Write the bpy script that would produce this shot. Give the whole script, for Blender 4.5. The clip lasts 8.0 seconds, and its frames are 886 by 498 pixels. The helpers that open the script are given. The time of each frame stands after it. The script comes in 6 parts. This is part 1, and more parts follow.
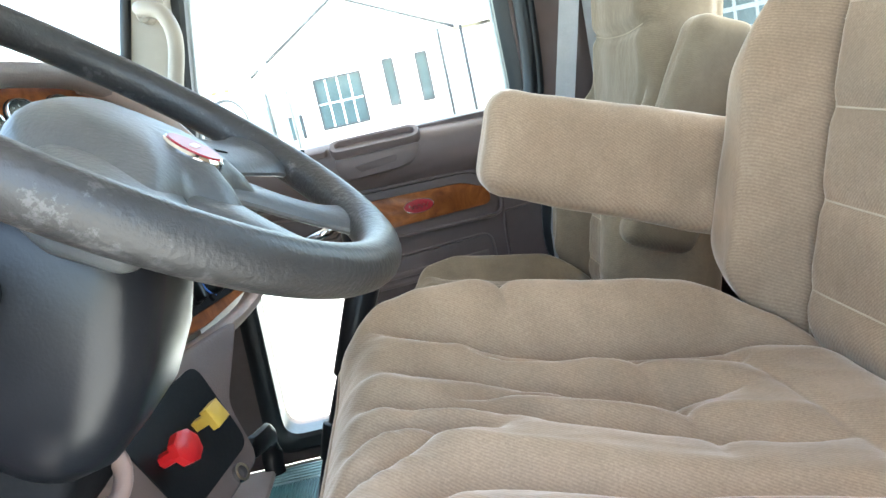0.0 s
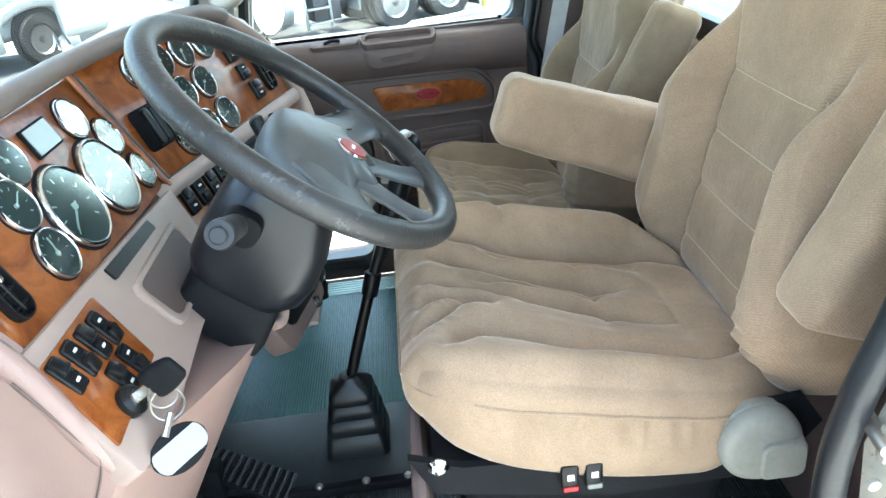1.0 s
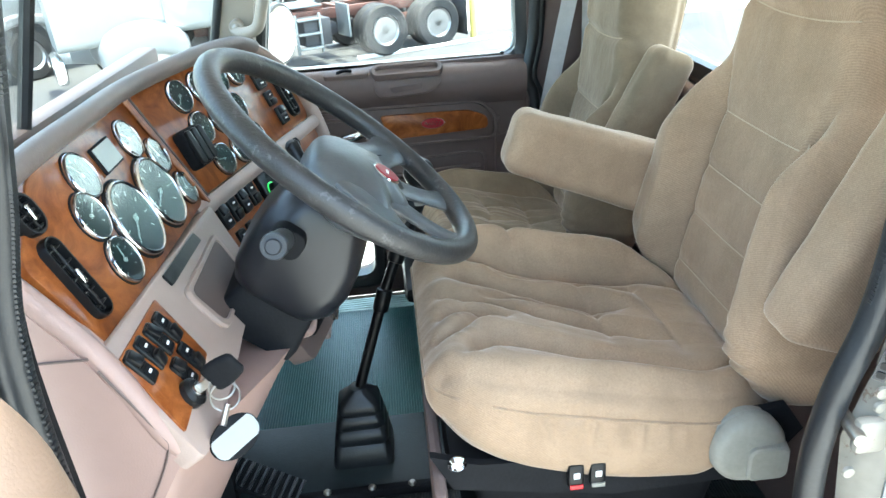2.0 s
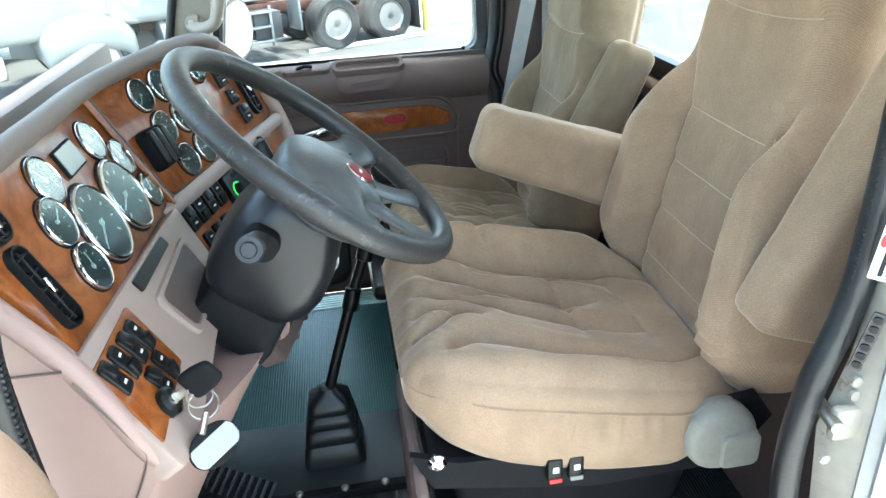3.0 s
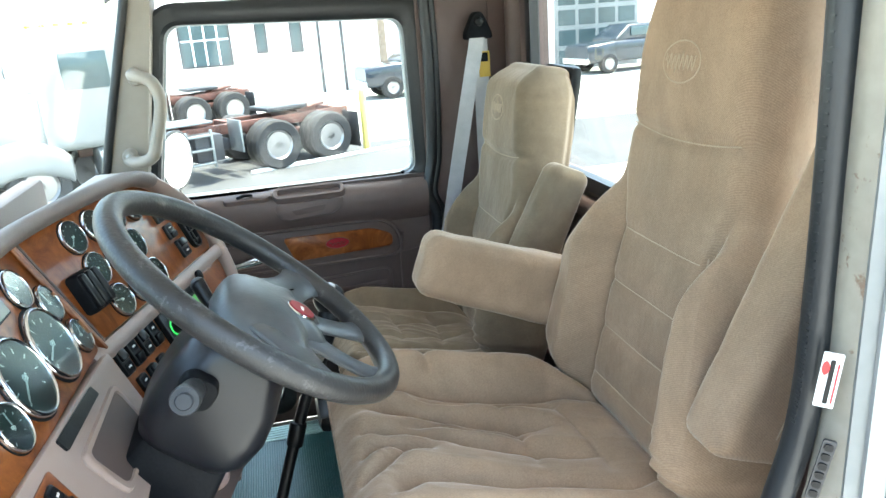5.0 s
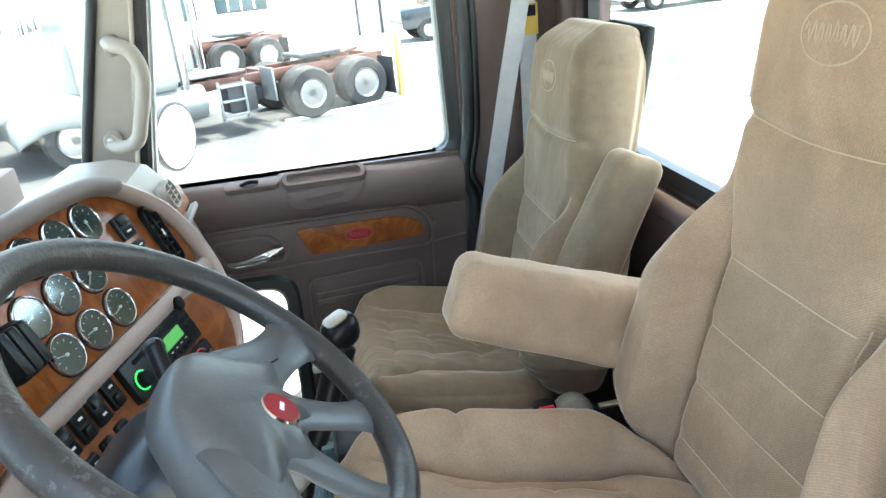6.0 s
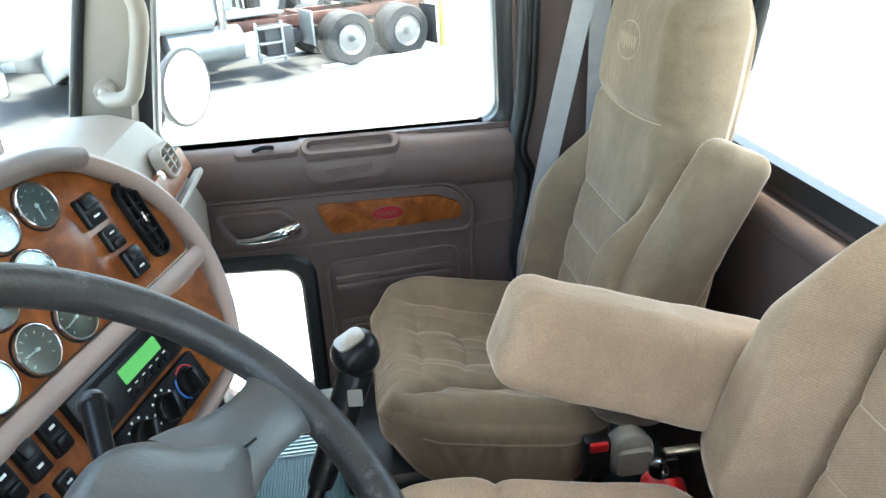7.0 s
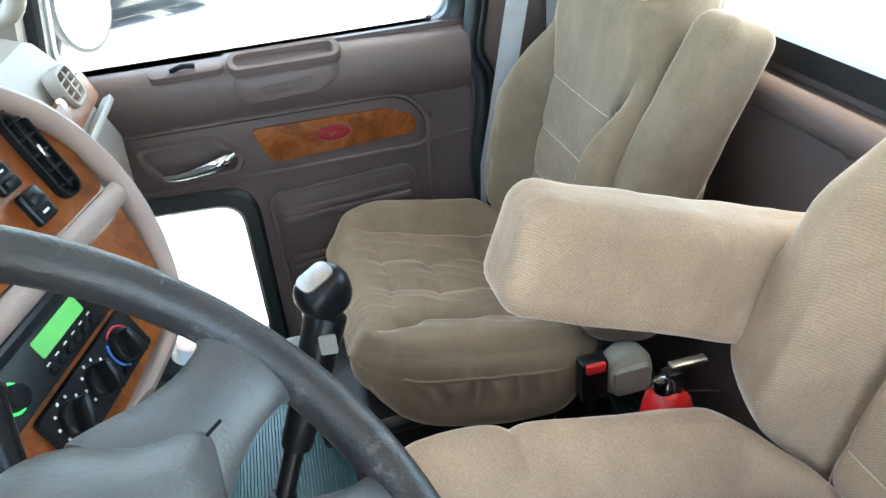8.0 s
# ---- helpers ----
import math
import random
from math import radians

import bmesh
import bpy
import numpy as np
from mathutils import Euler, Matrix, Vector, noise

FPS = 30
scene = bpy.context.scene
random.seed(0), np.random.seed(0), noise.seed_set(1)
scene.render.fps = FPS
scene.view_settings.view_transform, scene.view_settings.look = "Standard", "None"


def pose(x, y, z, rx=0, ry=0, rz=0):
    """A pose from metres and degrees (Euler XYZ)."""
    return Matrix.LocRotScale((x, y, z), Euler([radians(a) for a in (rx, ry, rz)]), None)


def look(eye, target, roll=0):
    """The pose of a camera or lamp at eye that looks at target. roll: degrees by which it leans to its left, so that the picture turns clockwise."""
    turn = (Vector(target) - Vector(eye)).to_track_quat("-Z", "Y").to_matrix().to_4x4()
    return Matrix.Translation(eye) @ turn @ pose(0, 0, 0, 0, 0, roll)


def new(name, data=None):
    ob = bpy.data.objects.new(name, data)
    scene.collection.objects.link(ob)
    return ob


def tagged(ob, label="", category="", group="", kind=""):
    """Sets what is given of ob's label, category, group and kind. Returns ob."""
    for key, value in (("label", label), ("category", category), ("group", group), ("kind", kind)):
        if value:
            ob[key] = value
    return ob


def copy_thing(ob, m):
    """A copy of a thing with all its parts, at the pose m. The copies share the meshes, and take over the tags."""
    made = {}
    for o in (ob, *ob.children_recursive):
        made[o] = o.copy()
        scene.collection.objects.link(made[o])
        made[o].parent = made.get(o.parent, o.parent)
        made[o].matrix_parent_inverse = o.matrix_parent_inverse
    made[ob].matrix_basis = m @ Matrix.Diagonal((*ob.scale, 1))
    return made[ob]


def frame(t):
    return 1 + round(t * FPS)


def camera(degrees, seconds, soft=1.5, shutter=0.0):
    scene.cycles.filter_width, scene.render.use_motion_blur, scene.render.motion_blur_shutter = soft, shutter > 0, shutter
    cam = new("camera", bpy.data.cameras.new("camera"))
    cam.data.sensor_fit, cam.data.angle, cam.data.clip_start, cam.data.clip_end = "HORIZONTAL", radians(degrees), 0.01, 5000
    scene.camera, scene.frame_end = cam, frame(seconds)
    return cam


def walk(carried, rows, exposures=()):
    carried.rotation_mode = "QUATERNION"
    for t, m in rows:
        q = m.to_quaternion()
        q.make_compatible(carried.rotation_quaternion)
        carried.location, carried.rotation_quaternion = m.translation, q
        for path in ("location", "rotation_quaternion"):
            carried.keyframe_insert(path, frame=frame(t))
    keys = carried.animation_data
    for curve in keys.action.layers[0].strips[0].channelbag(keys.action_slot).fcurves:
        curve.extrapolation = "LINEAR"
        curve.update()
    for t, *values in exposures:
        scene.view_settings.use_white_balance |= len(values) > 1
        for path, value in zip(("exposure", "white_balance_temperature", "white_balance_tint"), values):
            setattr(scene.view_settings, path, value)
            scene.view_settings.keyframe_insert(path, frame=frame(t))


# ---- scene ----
cam = camera(62.9, 8.0)
PATH = [
    (0, (-0.343, -0.031, 0.891), (-0.31, 1.919, 0.446), -12.5),
    (0.5, (-0.395, -0.184, 1.127), (-0.339, 1.654, 0.341), -8.1),
    (1, (-0.413, -0.415, 1.191), (-0.365, 1.359, 0.269), -6.5),
    (1.2, (-0.446, -0.467, 1.205), (-0.348, 1.336, 0.345), -5.6),
    (2.5, (-0.485, -0.509, 1.233), (-0.372, 1.29, 0.366), -3.6),
    (3, (-0.505, -0.496, 1.237), (-0.277, 1.283, 0.351), -3.7),
    (3.5, (-0.521, -0.485, 1.241), (-0.124, 1.276, 0.381), -3.0),
    (4, (-0.515, -0.478, 1.25), (-0.078, 1.313, 0.475), -3.4),
    (4.5, (-0.508, -0.485, 1.258), (-0.065, 1.351, 0.598), -3.8),
    (5, (-0.496, -0.475, 1.262), (-0.084, 1.383, 0.647), -4.3),
    (5.2, (-0.471, -0.427, 1.267), (-0.089, 1.436, 0.648), -4.6),
    (6.5, (-0.399, 0.025, 1.284), (-0.167, 1.826, 0.446), -5.1),
    (7, (-0.387, 0.135, 1.253), (-0.2, 1.93, 0.39), -3.6),
    (7.5, (-0.428, 0.2, 1.248), (-0.095, 1.955, 0.347), -4.1),
    (8, (-0.418, 0.272, 1.173), (-0.098, 1.943, 0.123), -6.2),
]
walk(cam, [(t, look(*r)) for t, *r in PATH], [(0.0, 3.84, 6900, 0), (0.5, 3.8, 6900, -1), (1.0, 3.64, 6700, -4), (2.5, 3.52, 6700, -4), (4.5, 3.36, 6900, -3), (6.5, 3.66, 6950, 1), (7.0, 3.72, 6900, 0), (7.5, 3.86, 6800, 0), (8.0, 4.04, 6750, 0)])

# ---- world, sun, exposure ----
world = bpy.data.worlds.new("sky")
scene.world = world
world.use_nodes = True
wn = world.node_tree
sky = wn.nodes.new("ShaderNodeTexSky")
sky.sky_type = "NISHITA"
sky.sun_disc = False
sky.sun_elevation, sky.sun_rotation = radians(80), radians(76)
sky.air_density, sky.dust_density = 1.0, 3.0
wn.links.new(sky.outputs[0], wn.nodes["Background"].inputs[0])
wn.nodes["Background"].inputs[1].default_value = 0.15
sun = new("sun", bpy.data.lights.new("sun", "SUN"))
sun.data.energy, sun.data.angle, sun.data.color = 1.4, radians(4), (1.0, 0.95, 0.88)
sun.matrix_world = look((2.8, 0.7, 17), (0, 0, 0))


# ---- materials ----
def mat(name, color, rough=0.5, metal=0.0, var=0.15, scale=8.0, bump=0.0, bscale=200.0, sheen=0.0, coat=0.0, spec=0.5, wear=None, wear_amt=0.0):
    """A plain surface with two scales of variation and fine relief."""
    m = bpy.data.materials.new(name)
    m.use_nodes = True
    nt = m.node_tree
    b = nt.nodes["Principled BSDF"]
    b.inputs["Roughness"].default_value = rough
    b.inputs["Metallic"].default_value = metal
    b.inputs["Specular IOR Level"].default_value = spec
    b.inputs["Sheen Weight"].default_value = sheen
    b.inputs["Sheen Roughness"].default_value = 0.4
    b.inputs["Coat Weight"].default_value = coat
    b.inputs["Coat Roughness"].default_value = 0.08
    tc = nt.nodes.new("ShaderNodeTexCoord")
    n1 = nt.nodes.new("ShaderNodeTexNoise")
    n1.inputs["Scale"].default_value = scale
    n1.inputs["Detail"].default_value = 6
    n2 = nt.nodes.new("ShaderNodeTexNoise")
    n2.inputs["Scale"].default_value = scale * 9
    n2.inputs["Detail"].default_value = 4
    nt.links.new(tc.outputs["Object"], n1.inputs[0])
    nt.links.new(tc.outputs["Object"], n2.inputs[0])
    add = nt.nodes.new("ShaderNodeMath")
    add.operation = "MULTIPLY_ADD"
    add.inputs[1].default_value = 0.45
    nt.links.new(n2.outputs[0], add.inputs[0])
    nt.links.new(n1.outputs[0], add.inputs[2])
    ramp = nt.nodes.new("ShaderNodeMapRange")
    ramp.inputs[1].default_value, ramp.inputs[2].default_value = 0.45, 1.0
    ramp.inputs[3].default_value, ramp.inputs[4].default_value = 1 - var, 1 + var
    nt.links.new(add.outputs[0], ramp.inputs[0])
    mul = nt.nodes.new("ShaderNodeVectorMath")
    mul.operation = "SCALE"
    mul.inputs[0].default_value = color
    nt.links.new(ramp.outputs[0], mul.inputs["Scale"])
    out = mul.outputs[0]
    if wear:
        n3 = nt.nodes.new("ShaderNodeTexNoise")
        n3.inputs["Scale"].default_value = scale * 4
        n3.inputs["Detail"].default_value = 10
        n3.inputs["Roughness"].default_value = 0.75
        nt.links.new(tc.outputs["Object"], n3.inputs[0])
        wr = nt.nodes.new("ShaderNodeMapRange")
        wr.inputs[1].default_value, wr.inputs[2].default_value = 0.66 - wear_amt, 0.70 - wear_amt
        nt.links.new(n3.outputs[0], wr.inputs[0])
        mix = nt.nodes.new("ShaderNodeMix")
        mix.data_type = "RGBA"
        nt.links.new(wr.outputs[0], mix.inputs[0])
        nt.links.new(out, mix.inputs[6])
        mix.inputs[7].default_value = (*wear, 1)
        out = mix.outputs[2]
    nt.links.new(out, b.inputs["Base Color"])
    if bump:
        n4 = nt.nodes.new("ShaderNodeTexNoise")
        n4.inputs["Scale"].default_value = bscale
        n4.inputs["Detail"].default_value = 3
        nt.links.new(tc.outputs["Object"], n4.inputs[0])
        bp = nt.nodes.new("ShaderNodeBump")
        bp.inputs["Strength"].default_value = bump
        bp.inputs["Distance"].default_value = 0.002
        nt.links.new(n4.outputs[0], bp.inputs["Height"])
        nt.links.new(bp.outputs[0], b.inputs["Normal"])
    return m


def velour_mat(name, color):
    """Napped upholstery: brushed light and dark patches, fine diagonal rib, soft sheen."""
    m = mat(name, color, 0.95, var=0.10, scale=3.0, sheen=0.62, spec=0.1)
    m.node_tree.nodes["Principled BSDF"].inputs["Sheen Tint"].default_value = (1.0, 0.84, 0.70, 1)
    m.node_tree.nodes["Principled BSDF"].inputs["Sheen Roughness"].default_value = 0.35
    nt = m.node_tree
    b = nt.nodes["Principled BSDF"]
    tc = nt.nodes.new("ShaderNodeTexCoord")
    w = nt.nodes.new("ShaderNodeTexWave")
    w.bands_direction = "DIAGONAL"
    w.inputs["Scale"].default_value = 150
    w.inputs["Distortion"].default_value = 1.5
    w.inputs["Detail"].default_value = 2
    n = nt.nodes.new("ShaderNodeTexNoise")
    n.inputs["Scale"].default_value = 60
    n.inputs["Detail"].default_value = 8
    nt.links.new(tc.outputs["Object"], w.inputs[0])
    crumple = nt.nodes.new("ShaderNodeMapping")
    crumple.inputs["Scale"].default_value = (0.28, 0.85, 0.5)
    crumple.inputs["Rotation"].default_value = (0, 0, radians(24))
    nt.links.new(tc.outputs["Object"], crumple.inputs[0])
    nt.links.new(crumple.outputs[0], n.inputs[0])
    mix = nt.nodes.new("ShaderNodeMath")
    mix.operation = "MULTIPLY_ADD"
    mix.inputs[1].default_value = 0.05
    nt.links.new(w.outputs[1], mix.inputs[0])
    nt.links.new(n.outputs[0], mix.inputs[2])
    bp = nt.nodes.new("ShaderNodeBump")
    bp.inputs["Strength"].default_value = 0.35
    bp.inputs["Distance"].default_value = 0.004
    nt.links.new(mix.outputs[0], bp.inputs["Height"])
    nt.links.new(bp.outputs[0], b.inputs["Normal"])
    # brushed nap: long pale and dark strokes over the cloth
    plain = b.inputs["Base Color"].links[0].from_socket
    for size, turn, lo, hi in (((3, 6, 4), 35, 0.84, 1.12), ((24, 10, 13), -20, 0.95, 1.05), ((420, 420, 420), 0, 0.88, 1.12)):
        mp = nt.nodes.new("ShaderNodeMapping")
        mp.inputs["Scale"].default_value = size
        mp.inputs["Rotation"].default_value = (0.3, 0.2, radians(turn))
        nt.links.new(tc.outputs["Object"], mp.inputs[0])
        nz = nt.nodes.new("ShaderNodeTexNoise")
        nz.inputs["Scale"].default_value = 1.0
        nz.inputs["Detail"].default_value = 8
        nz.inputs["Roughness"].default_value = 0.62
        nz.inputs["Distortion"].default_value = 0.8
        nt.links.new(mp.outputs[0], nz.inputs[0])
        mr = nt.nodes.new("ShaderNodeMapRange")
        mr.inputs[1].default_value, mr.inputs[2].default_value = 0.36, 0.66
        mr.inputs[3].default_value, mr.inputs[4].default_value = lo, hi
        nt.links.new(nz.outputs[0], mr.inputs[0])
        sc = nt.nodes.new("ShaderNodeVectorMath")
        sc.operation = "SCALE"
        nt.links.new(plain, sc.inputs[0])
        nt.links.new(mr.outputs[0], sc.inputs["Scale"])
        plain = sc.outputs[0]
    rib = nt.nodes.new("ShaderNodeMapRange")
    rib.inputs[3].default_value, rib.inputs[4].default_value = 0.93, 1.07
    nt.links.new(w.outputs[1], rib.inputs[0])
    ribbed = nt.nodes.new("ShaderNodeVectorMath")
    ribbed.operation = "SCALE"
    nt.links.new(plain, ribbed.inputs[0])
    nt.links.new(rib.outputs[0], ribbed.inputs["Scale"])
    nt.links.new(ribbed.outputs[0], b.inputs["Base Color"])
    return m


def burl_mat(name):
    """Glossy orange-brown burl veneer."""
    m = bpy.data.materials.new(name)
    m.use_nodes = True
    nt = m.node_tree
    b = nt.nodes["Principled BSDF"]
    b.inputs["Roughness"].default_value = 0.4
    b.inputs["Specular IOR Level"].default_value = 0.15
    b.inputs["Coat Weight"].default_value = 0.4
    b.inputs["Coat Roughness"].default_value = 0.12
    tc = nt.nodes.new("ShaderNodeTexCoord")
    n1 = nt.nodes.new("ShaderNodeTexNoise")
    n1.inputs["Scale"].default_value = 16
    n1.inputs["Detail"].default_value = 9
    n1.inputs["Roughness"].default_value = 0.62
    n1.inputs["Distortion"].default_value = 1.6
    v = nt.nodes.new("ShaderNodeTexVoronoi")
    v.inputs["Scale"].default_value = 38
    nt.links.new(tc.outputs["Object"], n1.inputs[0])
    nt.links.new(n1.outputs[1], v.inputs[0])
    a = nt.nodes.new("ShaderNodeMath")
    a.operation = "MULTIPLY_ADD"
    a.inputs[1].default_value = 0.12
    nt.links.new(v.outputs[0], a.inputs[0])
    nt.links.new(n1.outputs[0], a.inputs[2])
    r = nt.nodes.new("ShaderNodeValToRGB")
    r.color_ramp.elements[0].position, r.color_ramp.elements[0].color = 0.30, (0.070, 0.016, 0.004, 1)
    r.color_ramp.elements[1].position, r.color_ramp.elements[1].color = 0.72, (0.275, 0.088, 0.022, 1)
    e = r.color_ramp.elements.new(0.5)
    e.color = (0.175, 0.046, 0.010, 1)
    nt.links.new(a.outputs[0], r.inputs[0])
    nt.links.new(r.outputs[0], b.inputs["Base Color"])
    return m


def glass_mat(name, tint, gloss, rough=0.02):
    """Clear pane: see-through with a gloss that grows at grazing angles."""
    m = bpy.data.materials.new(name)
    m.use_nodes = True
    nt = m.node_tree
    nt.nodes.remove(nt.nodes["Principled BSDF"])
    t = nt.nodes.new("ShaderNodeBsdfTransparent")
    t.inputs[0].default_value = (*tint, 1)
    g = nt.nodes.new("ShaderNodeBsdfGlossy")
    g.inputs["Roughness"].default_value = rough
    fr = nt.nodes.new("ShaderNodeLayerWeight")
    fr.inputs[0].default_value = 0.5
    pw = nt.nodes.new("ShaderNodeMath")
    pw.operation = "POWER"
    pw.inputs[1].default_value = 4.0
    nt.links.new(fr.outputs["Facing"], pw.inputs[0])
    mr = nt.nodes.new("ShaderNodeMapRange")
    mr.inputs[3].default_value, mr.inputs[4].default_value = gloss, 0.55
    nt.links.new(pw.outputs[0], mr.inputs[0])
    mx = nt.nodes.new("ShaderNodeMixShader")
    nt.links.new(mr.outputs[0], mx.inputs[0])
    nt.links.new(t.outputs[0], mx.inputs[1])
    nt.links.new(g.outputs[0], mx.inputs[2])
    nt.links.new(mx.outputs[0], nt.nodes["Material Output"].inputs[0])
    return m


def glow_mat(name, color, strength):
    m = mat(name, color, 0.4)
    b = m.node_tree.nodes["Principled BSDF"]
    # strip whose dark colour includes the shadow of the parked trucks
    b.inputs["Emission Color"].default_value = (*color, 1)
    b.inputs["Emission Strength"].default_value = strength
    return m


VELOUR = velour_mat("beige_velour", (0.319, 0.223, 0.150))
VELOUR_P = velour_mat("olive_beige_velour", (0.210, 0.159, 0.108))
STITCH = mat("pale_thread", (0.42, 0.325, 0.23), 0.9, var=0.1)
MAUVE = mat("mauve_brown_plastic", (0.124, 0.089, 0.080), 0.52, spec=0.35, var=0.10, scale=5, bump=0.3, bscale=420)
# darker trim plastic; also the painted shade in the pull, handle and dash recesses
MAUVE_D = mat("dark_mauve_plastic_and_shade", (0.098, 0.070, 0.063), 0.52, spec=0.35, var=0.12, scale=5, bump=0.3, bscale=420)
PINK = mat("rose_beige_plastic", (0.300, 0.200, 0.175), 0.5, var=0.07, scale=4, bump=0.2, bscale=420)
TAUPE = mat("taupe_plastic", (0.300, 0.225, 0.195), 0.45, var=0.08, scale=5, bump=0.2, bscale=420)
BROW = mat("grey_taupe_pad", (0.150, 0.122, 0.112), 0.5, var=0.12, scale=6, bump=0.3, bscale=350)
SAND = mat("sand_plastic", (0.275, 0.240, 0.200), 0.5, var=0.08, scale=5, bump=0.2, bscale=420)
PALE = mat("pale_yellow_plastic", (0.20, 0.19, 0.125), 0.45, var=0.06)
BURL = burl_mat("burl_veneer")
CHROME = mat("chrome", (0.62, 0.63, 0.64), 0.10, 1.0, var=0.05)
STEEL = mat("worn_steel", (0.36, 0.34, 0.31), 0.40, 1.0, var=0.2, scale=30)
BLACK = mat("black_plastic", (0.008, 0.0085, 0.0095), 0.30, spec=0.22, var=0.25, scale=20, bump=0.1)
MATTE = mat("matt_black_plastic", (0.009, 0.0095, 0.011), 0.6, spec=0.08, var=0.25, scale=20, bump=0.2)
RUBBER = mat("black_rubber", (0.010, 0.012, 0.014), 0.38, spec=0.5, var=0.3, scale=14, bump=0.2)
SHROUD = mat("blue_black_plastic", (0.0095, 0.0105, 0.0135), 0.30, spec=0.40, var=0.2, scale=9, bump=0.07, bscale=420)
WHEEL = mat("worn_grey_black_vinyl", (0.028, 0.027, 0.027), 0.40, spec=0.45, var=0.25, scale=9, bump=0.35, bscale=260, wear=(0.066, 0.064, 0.064), wear_amt=0.09)
PAD = mat("leather_grained_black", (0.066, 0.069, 0.071), 0.38, var=0.2, scale=9, bump=0.2, bscale=300)
MAT_TEAL = mat("ribbed_rubber_mat", (0.050, 0.135, 0.135), 0.36, var=0.35, scale=4, bump=0.15)
MAT_DARK = mat("dark_rubber_mat", (0.014, 0.021, 0.023), 0.5, var=0.4, scale=5, bump=0.25)
TREAD = mat("aluminium_sill", (0.42, 0.55, 0.54), 0.35, 0.8, var=0.15, scale=20)
DIAL = mat("black_dial", (0.018, 0.026, 0.028), 0.35, var=0.1)
DIAL_GLASS = glass_mat("dial_glass", (0.86, 0.95, 0.94), 0.17, 0.10)
INK = mat("white_print", (0.75, 0.76, 0.74), 0.5, var=0.03)
RED = mat("red_plastic", (0.55, 0.015, 0.020), 0.3, var=0.08)
REDBADGE = mat("red_enamel", (0.24, 0.006, 0.014), 0.35, var=0.1, spec=0.3)
YELLOW = mat("yellow_plastic", (0.55, 0.36, 0.06), 0.5, var=0.1)
WEB = mat("grey_webbing", (0.42, 0.42, 0.42), 0.7, var=0.1, scale=30, bump=0.3)
DGREY = mat("dark_grey_plastic", (0.030, 0.031, 0.034), 0.4, var=0.12, scale=15, bump=0.1)
GREYP = mat("grey_cap_plastic", (0.245, 0.238, 0.208), 0.55, spec=0.3, var=0.16, scale=15, bump=0.1)
PAINT_W = mat("white_paint", (0.24, 0.25, 0.25), 0.3, var=0.10, scale=2)
JAMB = mat("scuffed_white_metal", (0.235, 0.215, 0.178), 0.5, 0.0, var=0.25, scale=7, wear=(0.15, 0.10, 0.07), wear_amt=0.08)
ALU = mat("brushed_aluminium", (0.235, 0.255, 0.262), 0.36, 0.5, var=0.12, scale=6)
MAROON = mat("maroon_paint", (0.100, 0.030, 0.025), 0.3, var=0.08, coat=0.4)
LCD = glow_mat("green_lcd", (0.08, 0.34, 0.08), 0.05)
GREENRING = glow_mat("green_light", (0.05, 0.60, 0.12), 0.15)
GLASS = glass_mat("window_glass", (0.95, 0.98, 0.97), 0.02)
MIRROR = mat("mirror", (0.92, 0.93, 0.93), 0.02, 1.0, var=0.01)
# out of view; made pale so that it bounces more light into the cab
HEAD = mat("pale_bounce_headliner", (0.60, 0.55, 0.50), 0.9, var=0.1, bump=0.3)
ASPHALT = mat("sunbleached_concrete", (0.46, 0.455, 0.43), 0.85, var=0.22, scale=0.25, bump=0.1, bscale=40)
# asphalt with the trucks' ground shadow worked into its colour
TARMAC_SHADE = mat("asphalt_with_truck_shadow", (0.062, 0.064, 0.068), 0.85, var=0.3, scale=0.6)
WALLW = mat("white_wall", (0.80, 0.80, 0.77), 0.7, var=0.06, scale=0.5)
GLASSD = mat("dark_window_glass", (0.055, 0.085, 0.092), 0.12, var=0.3, scale=0.4)
TYRE = mat("tyre_rubber", (0.022, 0.022, 0.023), 0.75, var=0.3, scale=6)
RUST = mat("rust_red_frame", (0.120, 0.046, 0.032), 0.6, var=0.6, scale=5, wear=(0.03, 0.028, 0.028), wear_amt=0.12)
# open door's own copy of the rose-beige, darkened to offset direct sun
PEACH_DIMMED = mat("peach_vinyl_dimmed_for_sun", (0.098, 0.068, 0.052), 0.6, var=0.10, scale=6, bump=0.25, bscale=420)
DARKM = mat("dark_metal", (0.05, 0.05, 0.055), 0.5, 0.3, var=0.3, scale=4)
PICKUP = mat("navy_paint", (0.012, 0.020, 0.032), 0.2, var=0.1, coat=0.6)
BOLLARD = mat("bollard_yellow", (0.62, 0.52, 0.16), 0.5, var=0.1)


# ---- builders ----
def finish(name, bm, material, parent=None, sharp=38):
    bmesh.ops.recalc_face_normals(bm, faces=bm.faces)
    me = bpy.data.meshes.new(name)
    bm.to_mesh(me)
    bm.free()
    me.materials.append(material)
    me.shade_smooth()
    me.set_sharp_from_angle(angle=radians(sharp))
    ob = new(name, me)
    if parent is not None:
        ob.parent = parent
        ob.matrix_parent_inverse = parent.matrix_world.inverted() if parent.parent is None else (parent.parent.matrix_world @ parent.matrix_basis).inverted()
    return ob


def part(name, bm, material, parent, label="", sharp=38):
    ob = finish(name, bm, material, None, sharp)
    ob.parent = parent
    if label:
        tagged(ob, label=label)
    return ob


def thing(name, label, category, group="", kind=""):
    """An Empty at the origin of the cab that carries the parts of one thing."""
    return tagged(new(name), label, category, group, kind)


